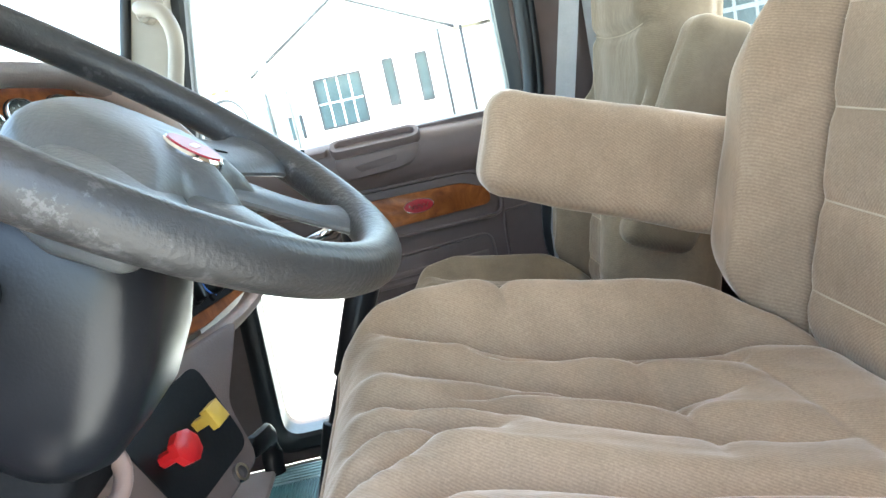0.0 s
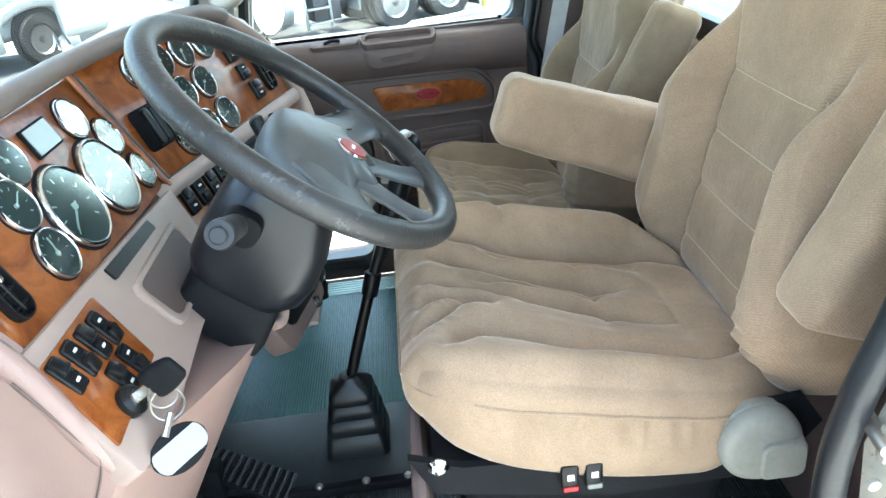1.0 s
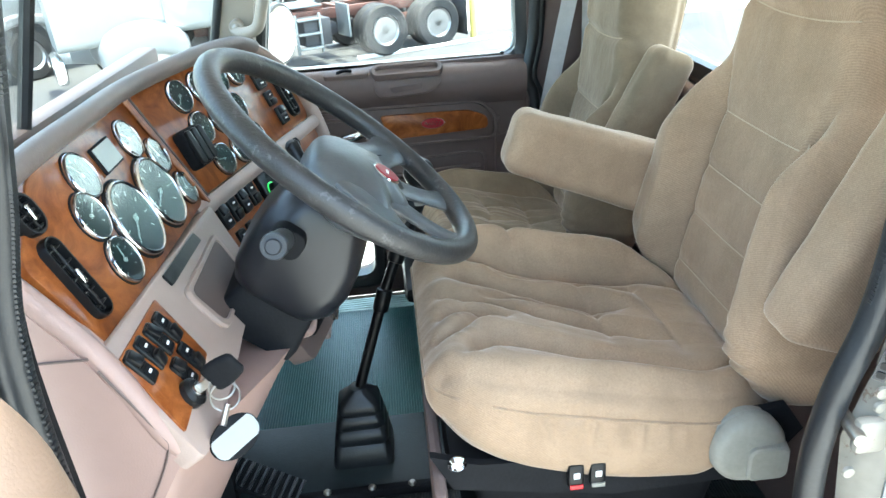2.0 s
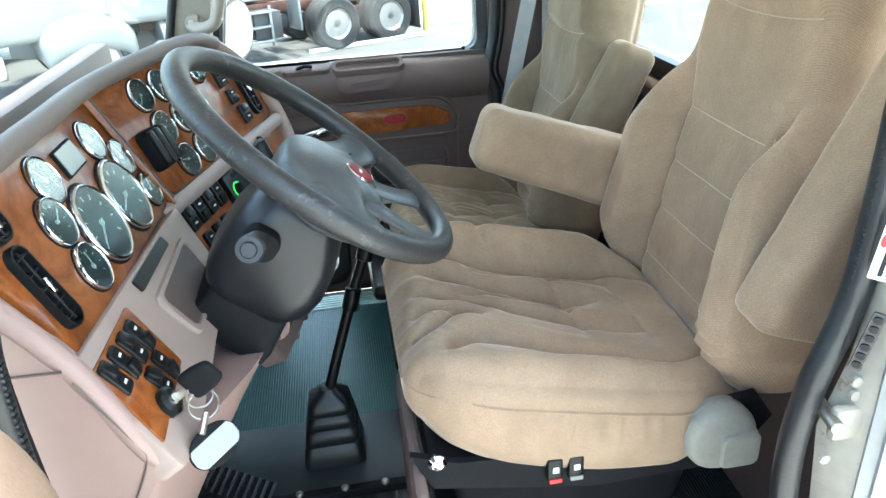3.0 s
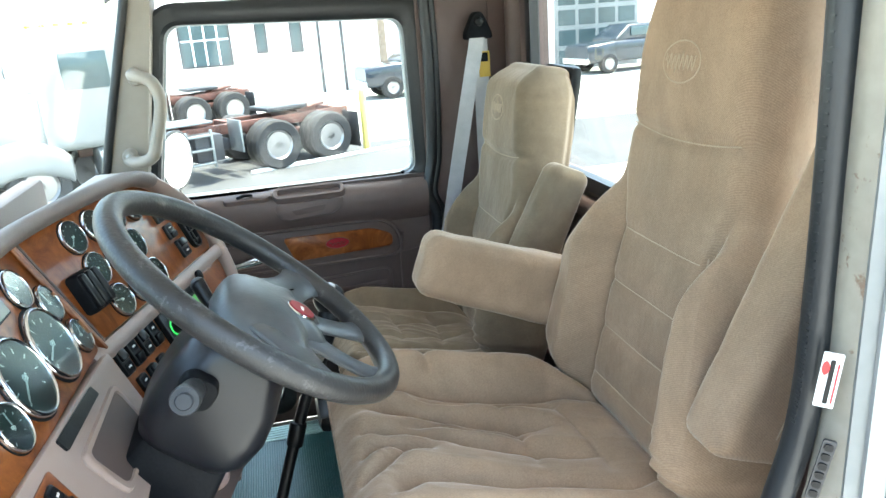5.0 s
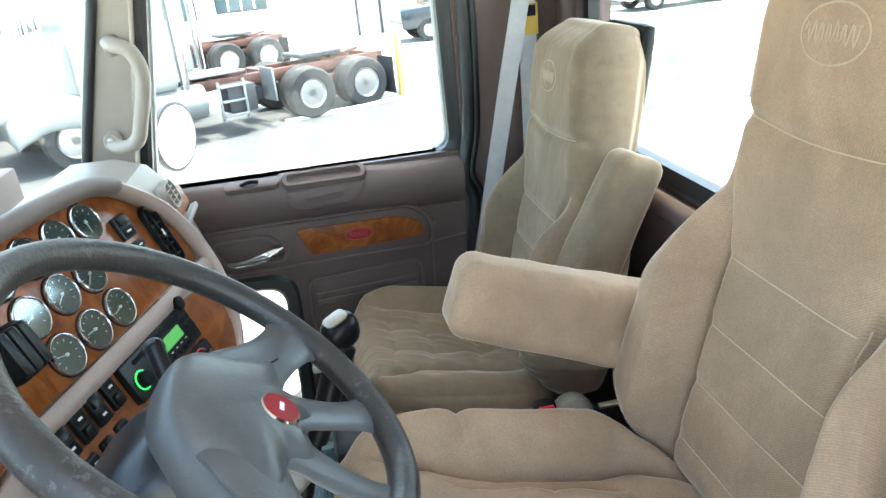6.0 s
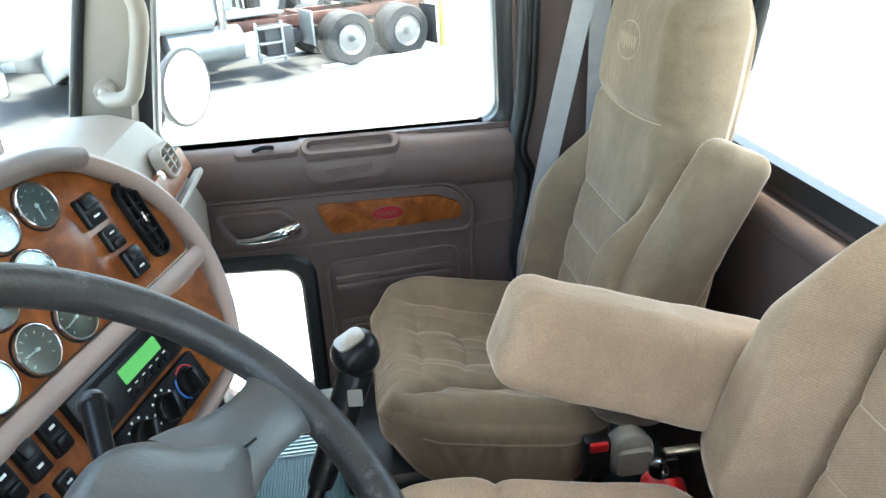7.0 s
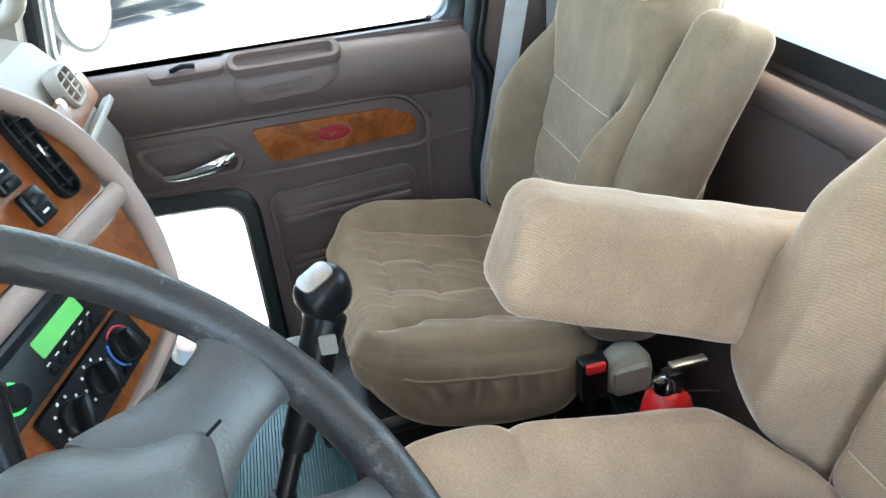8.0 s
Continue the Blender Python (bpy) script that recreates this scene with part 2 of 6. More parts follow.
def solo(name, bm, material, label, category, group="", kind="", sharp=38):
    return tagged(finish(name, bm, material, None, sharp), label, category, group, kind)


def merge(*bms):
    out = bmesh.new()
    for b in bms:
        me = bpy.data.meshes.new("tmp")
        b.to_mesh(me)
        b.free()
        out.from_mesh(me)
        bpy.data.meshes.remove(me)
    return out


def box(c, s, bev=0.004, m=None, seg=2):
    bm = bmesh.new()
    bmesh.ops.create_cube(bm, size=1)
    bmesh.ops.scale(bm, vec=s, verts=bm.verts)
    if bev:
        bmesh.ops.bevel(bm, geom=bm.edges[:], offset=min(bev, min(s) * 0.45), segments=seg, profile=0.5, affect="EDGES")
    bmesh.ops.translate(bm, vec=c, verts=bm.verts)
    if m is not None:
        bmesh.ops.transform(bm, matrix=m, verts=bm.verts)
    return bm


def loft(rings, caps=True, closed=True):
    """Skin through rings that all have the same number of points."""
    bm = bmesh.new()
    vs = [[bm.verts.new(p) for p in r] for r in rings]
    n = len(rings[0])
    for a, b in zip(vs, vs[1:]):
        for i in range(n if closed else n - 1):
            j = (i + 1) % n
            bm.faces.new((a[i], a[j], b[j], b[i]))
    if caps:
        bm.faces.new(vs[0][::-1])
        bm.faces.new(vs[-1])
    return bm


def frame_of(axis):
    w = Vector(axis).normalized()
    u = w.orthogonal().normalized()
    return u, w.cross(u), w


def lathe(profile, origin, axis, seg=28, caps=True):
    """profile: (radius, height along the axis); open ends are capped."""
    u, v, w = frame_of(axis)
    o = Vector(origin)
    rings = [[o + w * h + (u * math.cos(a) + v * math.sin(a)) * max(r, 1e-4) for a in [2 * math.pi * k / seg for k in range(seg)]] for r, h in profile]
    return loft(rings, caps)


def cyl(p0, p1, r0, r1=None, seg=20, bev=0.0):
    p0, p1 = Vector(p0), Vector(p1)
    length, r1 = (p1 - p0).length, r0 if r1 is None else r1
    prof = [(r0, 0), (r1, length)]
    if bev:
        prof = [(r0 - bev, 0), (r0 - bev * 0.3, bev * 0.3), (r0, bev), (r1, length - bev), (r1 - bev * 0.3, length - bev * 0.3), (r1 - bev, length)]
    return lathe(prof, p0, p1 - p0, seg)


def smooth_path(pts, n, closed=False):
    """A Catmull-Rom curve through the points."""
    p = [Vector(q) for q in pts]
    out, cnt = [], len(p)
    for i in range(cnt if closed else cnt - 1):
        a, b, c, d = (p[(i + k) % cnt] if closed else p[min(max(i + k, 0), cnt - 1)] for k in (-1, 0, 1, 2))
        for k in range(n):
            t = k / n
            out.append(0.5 * ((2 * b) + (c - a) * t + (2 * a - 5 * b + 4 * c - d) * t * t + (3 * b - a - 3 * c + d) * t ** 3))
    if not closed:
        out.append(p[-1])
    return out


def tube(pts, r, seg=10, closed=False, normal=None, flat=1.0):
    """Sweep of a round (or, with flat, an oval) section; normal: the way its wide side keeps to."""
    pts = [Vector(p) for p in pts]
    rs = r if isinstance(r, (list, tuple)) else [r] * len(pts)
    rings, last = [], None
    n = len(pts)
    for i, p in enumerate(pts):
        t = (pts[(i + 1) % n] - pts[i - 1]) if closed else (pts[min(i + 1, n - 1)] - pts[max(i - 1, 0)])
        t.normalize()
        if normal is not None:
            a = Vector(normal)
        else:
            a = last if last is not None else t.orthogonal()
        a = (a - t * a.dot(t)).normalized()
        b = t.cross(a)
        last = a
        rings.append([p + (a * math.cos(k) * flat + b * math.sin(k)) * rs[i] for k in [2 * math.pi * q / seg for q in range(seg)]])
    if closed:
        rings.append(rings[0])
        bm = loft(rings, caps=False)
        bmesh.ops.remove_doubles(bm, verts=bm.verts, dist=1e-5)
        return bm
    return loft(rings)


def rrect(w, h, r, n=5, cx=0.0, cy=0.0):
    """A rounded rectangle's outline."""
    r = min(r, w / 2 - 1e-4, h / 2 - 1e-4)
    out = []
    for sx, sy, a0 in ((1, 1, 0), (-1, 1, 90), (-1, -1, 180), (1, -1, 270)):
        for k in range(n + 1):
            a = radians(a0 + 90 * k / n)
            out.append((cx + sx * (w / 2 - r) + r * math.cos(a), cy + sy * (h / 2 - r) + r * math.sin(a)))
    return out


def round_poly(pts, r, n=4):
    """A polygon's outline with its corners rounded."""
    out, c = [], len(pts)
    for i in range(c):
        a, b, d = Vector(pts[i - 1]), Vector(pts[i]), Vector(pts[(i + 1) % c])
        ra = min(r, (a - b).length * 0.45, (d - b).length * 0.45)
        p, q = b + (a - b).normalized() * ra, b + (d - b).normalized() * ra
        for k in range(n + 1):
            t = k / n
            out.append(tuple((1 - t) ** 2 * p + 2 * t * (1 - t) * b + t * t * q))
    return out


def slab(outline, z0, z1, m, bev=0.0):
    """An outline in a plane's own coordinates, from depth z0 to z1, with a small edge round at z1."""
    rings = [[m @ Vector((x, y, z0)) for x, y in outline]]
    if bev:
        cx, cy = sum(p[0] for p in outline) / len(outline), sum(p[1] for p in outline) / len(outline)
        size = max(max(abs(p[0] - cx), abs(p[1] - cy)) for p in outline)
        for k, (s, d) in enumerate(((0, 1), (0.3, 0.3), (1, 0))):
            f = 1 - s * bev / size
            rings.append([m @ Vector((cx + (x - cx) * f, cy + (y - cy) * f, z1 - d * bev)) for x, y in outline])
    else:
        rings.append([m @ Vector((x, y, z1)) for x, y in outline])
    return loft(rings)


def rim_frame(outer, inner, z0, z1, m, bev=0.0):
    """A flat frame between two outlines with the same number of points; both faces and walls."""
    def at(o, z, k=0.0, other=None):
        return [m @ Vector((x + (ox - x) * k, y + (oy - y) * k, z)) for (x, y), (ox, oy) in zip(o, other or o)]
    rings = [at(outer, z0)]
    if bev:
        rings += [at(outer, z1 - bev), at(outer, z1, 0.2, inner), at(inner, z1, 0.2, outer), at(inner, z1 - bev)]
    else:
        rings += [at(outer, z1), at(inner, z1)]
    rings += [at(inner, z0), at(outer, z0)]
    bm = loft(rings, caps=False)
    bmesh.ops.remove_doubles(bm, verts=bm.verts, dist=1e-6)
    return bm


def cushion(half, r, n, shape=None):
    """A soft rounded block about the origin: n are the steps along x, y, z; shape(p, q) moves each point, q in -1..1."""
    bm = bmesh.new()
    seen = {}

    def v(i, j, k):
        key = (i, j, k)
        if key not in seen:
            q = Vector((2 * i / n[0] - 1, 2 * j / n[1] - 1, 2 * k / n[2] - 1))
            p = Vector((q.x * half[0], q.y * half[1], q.z * half[2]))
            inner = Vector([max(-h + r, min(h - r, c)) for c, h in zip(p, half)])
            d = p - inner
            if d.length > 1e-9:
                p = inner + d.normalized() * r
            seen[key] = bm.verts.new(shape(p, q) if shape else p)
        return seen[key]

    for a, b, c in ((0, 1, 2), (1, 2, 0), (2, 0, 1)):
        for i in range(n[a]):
            for j in range(n[b]):
                for side in (0, n[c]):
                    quad = []
                    for di, dj in ((0, 0), (1, 0), (1, 1), (0, 1)):
                        key = [0, 0, 0]
                        key[a], key[b], key[c] = i + di, j + dj, side
                        quad.append(v(*key))
                    bm.faces.new(quad)
    return bm


def move(bm, m):
    bmesh.ops.transform(bm, matrix=m, verts=bm.verts)
    return bm


def basis(o, u, v, w):
    """A matrix from an origin and three axes."""
    return Matrix(((u[0], v[0], w[0], o[0]), (u[1], v[1], w[1], o[1]), (u[2], v[2], w[2], o[2]), (0, 0, 0, 1)))


def bell(x, c, s):
    return math.exp(-((x - c) / s) ** 2)


def step(x, a, b):
    t = max(0.0, min(1.0, (x - a) / (b - a)))
    return t * t * (3 - 2 * t)


# ---- the cab shell ----
MD = basis((0, 1.70, 0), (1, 0, 0), (0, 0, 1), (0, -1, 0))       # far door: x, z, inward
MR = basis((0.26, 0, 0), (0, 1, 0), (0, 0, 1), (1, 0, 0))        # rear wall: y, z, outward


def corrugated(x0, x1, y0, y1, z, pitch, high, thick=0.012):
    """A rubber sheet with fine ribs running across the cab."""
    prof, n = [], int((x1 - x0) / pitch)
    for i in range(n):
        a = x0 + i * pitch
        prof += [(a, z), (a + pitch * 0.30, z), (a + pitch * 0.42, z + high), (a + pitch * 0.88, z + high)]
    prof += [(x1, z), (x1, z - thick), (x0, z - thick)]
    return loft([[Vector((x, y, h)) for x, h in prof] for y in (y0, y1)])


solo("floor", box((-0.42, 0.85, -0.02), (1.40, 1.72, 0.09), 0.004), MAT_DARK, "dark rubber-covered steel floor of the truck cab", "floor", kind="structure")
solo("floor_mat", corrugated(-1.02, 0.24, 1.000, 1.56, 0.048, 0.0068, 0.0042), MAT_TEAL, "teal-black ribbed rubber floor mat", "floor mat", kind="structure", sharp=20)
solo("tunnel_cover", box((-0.45, 0.873, 0.046), (1.15, 0.25, 0.024), 0.008), MAT_DARK, "smooth dark rubber tunnel cover round the gear lever", "floor cover", kind="structure")
solo("tunnel_lip", box((-0.45, 0.742, 0.049), (1.15, 0.022, 0.024), 0.005), MATTE, "black metal edge strip of the floor cover", "trim", kind="structure")
solo("floor_mat_driver", corrugated(-1.02, 0.24, 0.05, 0.730, 0.040, 0.0066, 0.0028), MAT_DARK, "dark ribbed rubber mat under the driver's seat", "floor mat", kind="structure", sharp=20)
for bx in (-0.80, -0.70, -0.60, -0.51):
    solo("floor_bolt", lathe([(0.009, 0), (0.009, 0.003), (0.006, 0.007), (0.001, 0.008)], (bx, 0.742, 0.060), (0, 0, 1), 12), STEEL, "worn steel bolt head in the floor strip", "bolt", "floor strip bolts")

sill = thing("door_sill", "ribbed aluminium sill plate under the closed door", "sill", kind="structure")
part("plate", box((-0.45, 1.595, 0.045), (1.10, 0.075, 0.018), 0.003), TREAD, sill)
for k in range(5):
    part("rib", box((-0.45, 1.567 + k * 0.014, 0.056), (1.10, 0.006, 0.005), 0.002), TREAD, sill)

solo("firewall", box((-1.16, 0.85, 0.42), (0.06, 1.72, 0.98), 0.01), MAUVE_D, "dark plastic-covered firewall behind the dashboard", "wall", kind="structure")
# unseen ceiling, its pale colour serves as a reflector over the seats
solo("ceiling", box((-0.35, 0.85, 1.50), (1.40, 1.80, 0.06), 0.02), HEAD, "unseen beige cloth headliner, kept pale to bounce light", "ceiling", kind="structure")

wall = thing("wall_rear", "mauve-brown plastic rear wall with a wide window", "wall", kind="structure")
win_o, win_i = rrect(1.76, 1.54, 0.02, 5, 0.85, 0.74), rrect(1.36, 0.52, 0.06, 5, 0.875, 1.098)
part("panel", rim_frame(win_o, win_i, 0.0, 0.05, MR), MAUVE, wall)
part("window_seal", rim_frame(rrect(1.40, 0.56, 0.075, 6, 0.875, 1.098), rrect(1.33, 0.49, 0.055, 6, 0.875, 1.098), -0.012, 0.02, MR, 0.006), RUBBER, wall, "black rubber window seal")
part("ledge", tube(smooth_path([(0.245, 0.10, 0.778), (0.245, 0.85, 0.778), (0.245, 1.60, 0.778)], 6), 0.028, 12, flat=0.9, normal=(1, 0, 0)), MAUVE, wall)
part("lower_panel", slab(rrect(1.56, 0.74, 0.05, 5, 0.85, 0.39), -0.022, -0.002, MR), MAUVE, wall)
for sy in (0.957, 1.30):
    part("screw", lathe([(0.010, 0), (0.009, 0.004), (0.004, 0.006)], (0.238, sy, 0.757), (-1, 0, 0), 14), STEEL, wall, "round steel screw cap")
pane = finish("pane", box((0.292, 0.875, 1.098), (0.005, 1.34, 0.50), 0.001), GLASS, None)
pane.parent, pane.visible_shadow = wall, False

pil = thing("pillar_b", "mauve-brown plastic pillar behind the closed door", "pillar", kind="structure")
part("panel", slab(round_poly([(-0.045, 0.0), (0.262, 0.0), (0.262, 1.47), (-0.045, 1.47)], 0.02), -0.06, 0.0, MD, 0.008), MAUVE, pil)
part("corner_cover", tube(smooth_path([(0.262, 1.69, 0.0), (0.258, 1.685, 0.7), (0.262, 1.69, 1.46)], 6), 0.035, 12), MAUVE, pil)
part("pillar_seam", tube([(0.175, 1.699, 0.55), (0.175, 1.699, 1.45)], 0.003, 6), MAUVE_D, pil)

pilA = thing("pillar_a", "sand-coloured plastic windscreen pillar with a black seal", "pillar", kind="structure")
ap = [(-0.975, 0.82), (-0.860, 0.82), (-0.772, 1.27), (-0.74, 1.46), (-0.79, 1.46), (-0.832, 1.31)]
part("cover", slab(round_poly(ap, 0.015), -0.05, 0.045, MD, 0.02), SAND, pilA)
part("seal", tube(smooth_path([(-0.975, 1.652, 0.80), (-0.948, 1.652, 0.93), (-0.836, 1.652, 1.31), (-0.795, 1.652, 1.46)], 5), 0.012, 10), RUBBER, pilA, "black rubber windscreen seal")

# windscreen in two panes with a middle post
ws = thing("windscreen", "two-piece glass windscreen with a black middle post", "windscreen", kind="structure")
lo_l, lo_m, lo_r = Vector((-0.965, 0.02, 0.86)), Vector((-1.16, 0.85, 0.86)), Vector((-0.965, 1.67, 0.86))
up_l, up_m, up_r = Vector((-0.79, 0.02, 1.47)), Vector((-0.96, 0.85, 1.47)), Vector((-0.79, 1.67, 1.47))
for a, b, c, d in ((lo_l, lo_m, up_m, up_l), (lo_m, lo_r, up_r, up_m)):
    off = Vector((-0.005, 0, 0))
    p = finish("pane", loft([[a, b, c, d], [a + off, b + off, c + off, d + off]]), GLASS)
    p.parent, p.visible_shadow = ws, False
part("post", tube([lo_m, up_m], 0.013, 8), RUBBER, ws, "black rubber middle post")
part("frame_top", tube([up_l, up_m, up_r], 0.02, 8), RUBBER, ws)

# ---- the closed far door ----
door = thing("door_1", "closed cab door with mauve-brown plastic trim and burl inlay", "door", kind="structure")
hole = round_poly([(-0.812, 0.105), (-0.575, 0.105), (-0.566, 0.490), (-0.790, 0.502)], 0.05, 5)
dpo = round_poly([(-1.02, 0.03), (-0.05, 0.03), (-0.05, 0.80), (-1.02, 0.80)], 0.012, 5)
part("lower_panel", rim_frame(dpo, hole, -0.08, 0.0, MD), MAUVE_D, door)
part("lower_window_seal", rim_frame(round_poly([(-0.862, 0.060), (-0.538, 0.060), (-0.527, 0.530), (-0.836, 0.543)], 0.07, 5), round_poly([(-0.810, 0.107), (-0.577, 0.107), (-0.568, 0.488), (-0.788, 0.500)], 0.048, 5), -0.05, 0.012, MD, 0.008), RUBBER, door, "black rubber seal of the low window")
p = finish("lower_pane", slab(round_poly([(-0.83, 0.09), (-0.56, 0.09), (-0.55, 0.50), (-0.80, 0.515)], 0.04), -0.062, -0.057, MD), GLASS)
p.parent, p.visible_shadow = door, False
wo = round_poly([(-0.885, 0.775), (0.0, 0.775), (-0.005, 1.332), (-0.778, 1.345)], 0.075, 6)
wi = round_poly([(-0.838, 0.80), (-0.076, 0.80), (-0.081, 1.262), (-0.742, 1.287)], 0.045, 6)
part("window_frame", rim_frame(wo, wi, -0.07, -0.005, MD, 0.01), RUBBER, door, "black rubber window surround")
wo2 = round_poly([(-0.855, 0.79), (-0.066, 0.79), (-0.069, 1.272), (-0.752, 1.299)], 0.05, 6)
wi2 = round_poly([(-0.833, 0.803), (-0.080, 0.803), (-0.085, 1.258), (-0.739, 1.283)], 0.045, 6)
part("glass_channel", rim_frame(wo2, wi2, -0.075, -0.045, MD, 0.004), ALU, door, "grey metal glass channel")
p = finish("pane", slab(round_poly([(-0.845, 0.79), (-0.07, 0.79), (-0.075, 1.265), (-0.745, 1.29)], 0.04), -0.068, -0.063, MD), GLASS)
p.parent, p.visible_shadow = door, False
# rounded upper pad that swells into the cab and flattens towards the front
rings = []
for k in range(25):
    x = -1.0 + 0.945 * k / 24
    bulge = 0.028 + 0.018 * step(x, -0.95, -0.6)
    low = 0.672 - 0.012 * step(x, -0.5, -0.1)
    rings.append([Vector((x, 1.70 - d, z)) for d, z in ((-0.085, low), (0.002, low), (0.006, low + 0.005), (bulge * 0.45, low + 0.018), (bulge * 0.85, low + 0.045), (bulge, low + 0.075), (bulge * 0.95, low + 0.10), (bulge * 0.6, low + 0.12), (bulge * 0.05, low + 0.128), (-0.085, low + 0.128))])
part("upper_pad", loft(rings), MAUVE, door, "padded mauve-brown plastic upper trim")
part("pull_cup", slab(round_poly([(-0.522, 0.768), (-0.310, 0.770), (-0.312, 0.745), (-0.345, 0.717), (-0.50, 0.710), (-0.521, 0.735)], 0.018), 0.0, 0.053, MD, 0.020), MAUVE, door)
slot_m = Matrix.Translation((-0.415, 1.672, 0.7835)) @ pose(0, 0, 0, 34, 0, 0)
# slot floor in the darker mauve, so the colour carries the slot's shade
part("pull_recess_shade", slab(rrect(0.185, 0.026, 0.010, 4), -0.01, 0.003, slot_m), MAUVE_D, door)
part("pull_rim", rim_frame(rrect(0.215, 0.050, 0.022, 5), rrect(0.182, 0.024, 0.011, 5), -0.01, 0.016, slot_m, 0.006), MAUVE, door)
part("pull_lid", slab(round_poly([(-0.475, 0.745), (-0.37, 0.752), (-0.375, 0.735), (-0.46, 0.727)], 0.006), 0.035, 0.0545, MD, 0.002), MAUVE_D, door)
part("lock_plate", move(slab(rrect(0.135, 0.034, 0.014, 5), -0.010, 0.004, Matrix.Identity(4), 0.003), pose(-0.595, 1.668, 0.793, 22, 0, 0)), MAUVE, door)
part("lock_lever", tube(smooth_path([(-0.622, 1.664, 0.796), (-0.600, 1.660, 0.803), (-0.578, 1.664, 0.800)], 4), 0.005, 8), MATTE, door, "small black lock lever")
part("pin", lathe([(0.010, 0), (0.008, 0.004), (0.005, 0.006), (0.005, 0.016), (0.007, 0.018), (0.003, 0.021)], (-0.118, 1.725, 0.788), (0, 0, 1), 12), MATTE, door)
# mid panel with the raised rib round inlay and handle
mid = round_poly([(-0.96, 0.555), (-0.155, 0.555), (-0.155, 0.620), (-0.20, 0.668), (-0.96, 0.672)], 0.03, 4)
part("inlay_panel", slab(mid, -0.01, 0.010, MD, 0.006), MAUVE_D, door)
mid_pts = [Vector((x, 1.70 - 0.010, z)) for x, z in round_poly([(-0.96, 0.553), (-0.150, 0.553), (-0.150, 0.628), (-0.20, 0.674), (-0.96, 0.678)], 0.045, 5)]
part("inlay_rib", tube(mid_pts, 0.0045, 6, closed=True), MAUVE, door)
part("inlay", slab(round_poly([(-0.512, 0.652), (-0.235, 0.648), (-0.175, 0.622), (-0.175, 0.585), (-0.480, 0.574)], 0.018, 4), 0.0, 0.0165, MD, 0.004), BURL, door, "glossy orange-brown burl inlay")
part("badge", slab([(-0.348 + 0.036 * math.cos(a), 0.617 + 0.0165 * math.sin(a)) for a in [2 * math.pi * k / 28 for k in range(28)]], 0.012, 0.0215, MD, 0.003), REDBADGE, door, "small oval red enamel badge")
part("badge_rim", tube([Vector((-0.348 + 0.036 * math.cos(a), 1.6805, 0.617 + 0.0165 * math.sin(a))) for a in [2 * math.pi * k / 32 for k in range(32)]], 0.0011, 6, closed=True), CHROME, door, "thin chrome rim of the badge")
part("badge_script", tube([Vector((-0.372 + 0.0024 * k, 1.6782, 0.6165 + 0.0055 * math.sin(k * 1.35))) for k in range(21)], 0.0011, 5), CHROME, door)
part("handle_recess", rim_frame(round_poly([(-0.735, 0.655), (-0.585, 0.655), (-0.528, 0.605), (-0.545, 0.572), (-0.690, 0.565), (-0.72, 0.595)], 0.02, 4), round_poly([(-0.722, 0.645), (-0.592, 0.645), (-0.545, 0.603), (-0.555, 0.583), (-0.685, 0.577), (-0.708, 0.603)], 0.016, 4), 0.004, 0.026, MD, 0.006), MAUVE, door)
# pocket is not cut in; its shade is painted with the darker mauve
part("handle_pocket_shade", slab(round_poly([(-0.720, 0.643), (-0.594, 0.643), (-0.547, 0.602), (-0.557, 0.585), (-0.684, 0.579), (-0.706, 0.604)], 0.014), 0.002, 0.0115, MD, 0.001), MAUVE_D, door)
hp = smooth_path([(-0.690, 1.668, 0.590), (-0.655, 1.660, 0.592), (-0.610, 1.656, 0.600), (-0.575, 1.658, 0.608), (-0.556, 1.672, 0.611)], 5)
part("handle", tube(hp, [0.008 + 0.007 * step(i / 20, 0.1, 0.8) for i in range(len(hp))], 12), CHROME, door, "chrome inside door handle")
part("pocket_panel", slab(round_poly([(-0.50, 0.13), (-0.19, 0.13), (-0.192, 0.512), (-0.502, 0.497)], 0.02), -0.01, 0.012, MD, 0.008), MAUVE_D, door)
part("pocket_rim", tube([Vector((x, 1.690, z)) for x, z in round_poly([(-0.503, 0.13), (-0.188, 0.13), (-0.190, 0.515), (-0.505, 0.500)], 0.03, 5)], 0.0040, 6, closed=True), MAUVE, door)
for gz in (0.461, 0.441, 0.345, 0.325, 0.245, 0.225):
    part("rib", tube([(-0.485, 1.688, gz - 0.006), (-0.35, 1.687, gz), (-0.205, 1.688, gz + 0.006)], 0.0075, 8, flat=0.75, normal=(0, 1, 0)), MAUVE, door)
part("edge_seam", tube(smooth_path([(-0.157, 1.699, 0.10), (-0.155, 1.699, 0.40), (-0.150, 1.699, 0.56), (-0.14, 1.690, 0.62)], 6), 0.0035, 6), MAUVE, door)
part("edge_seam", tube([(-0.150, 1.699, 0.556), (-0.055, 1.699, 0.565)], 0.003, 6), MAUVE, door)

seal = smooth_path([(-0.045, 1.70, 0.06), (-0.040, 1.685, 0.36), (-0.052, 1.672, 0.48), (-0.030, 1.675, 0.66), (-0.052, 1.680, 0.74), (-0.028, 1.690, 0.86), (-0.018, 1.69, 1.10), (-0.020, 1.69, 1.33)], 6)
solo("door_seal", merge(tube(seal, 0.017, 12), tube([p + Vector((0.022, 0.006, 0)) for p in seal], 0.011, 10)), RUBBER, "black rubber seal along the closed door's rear edge", "seal", kind="structure")

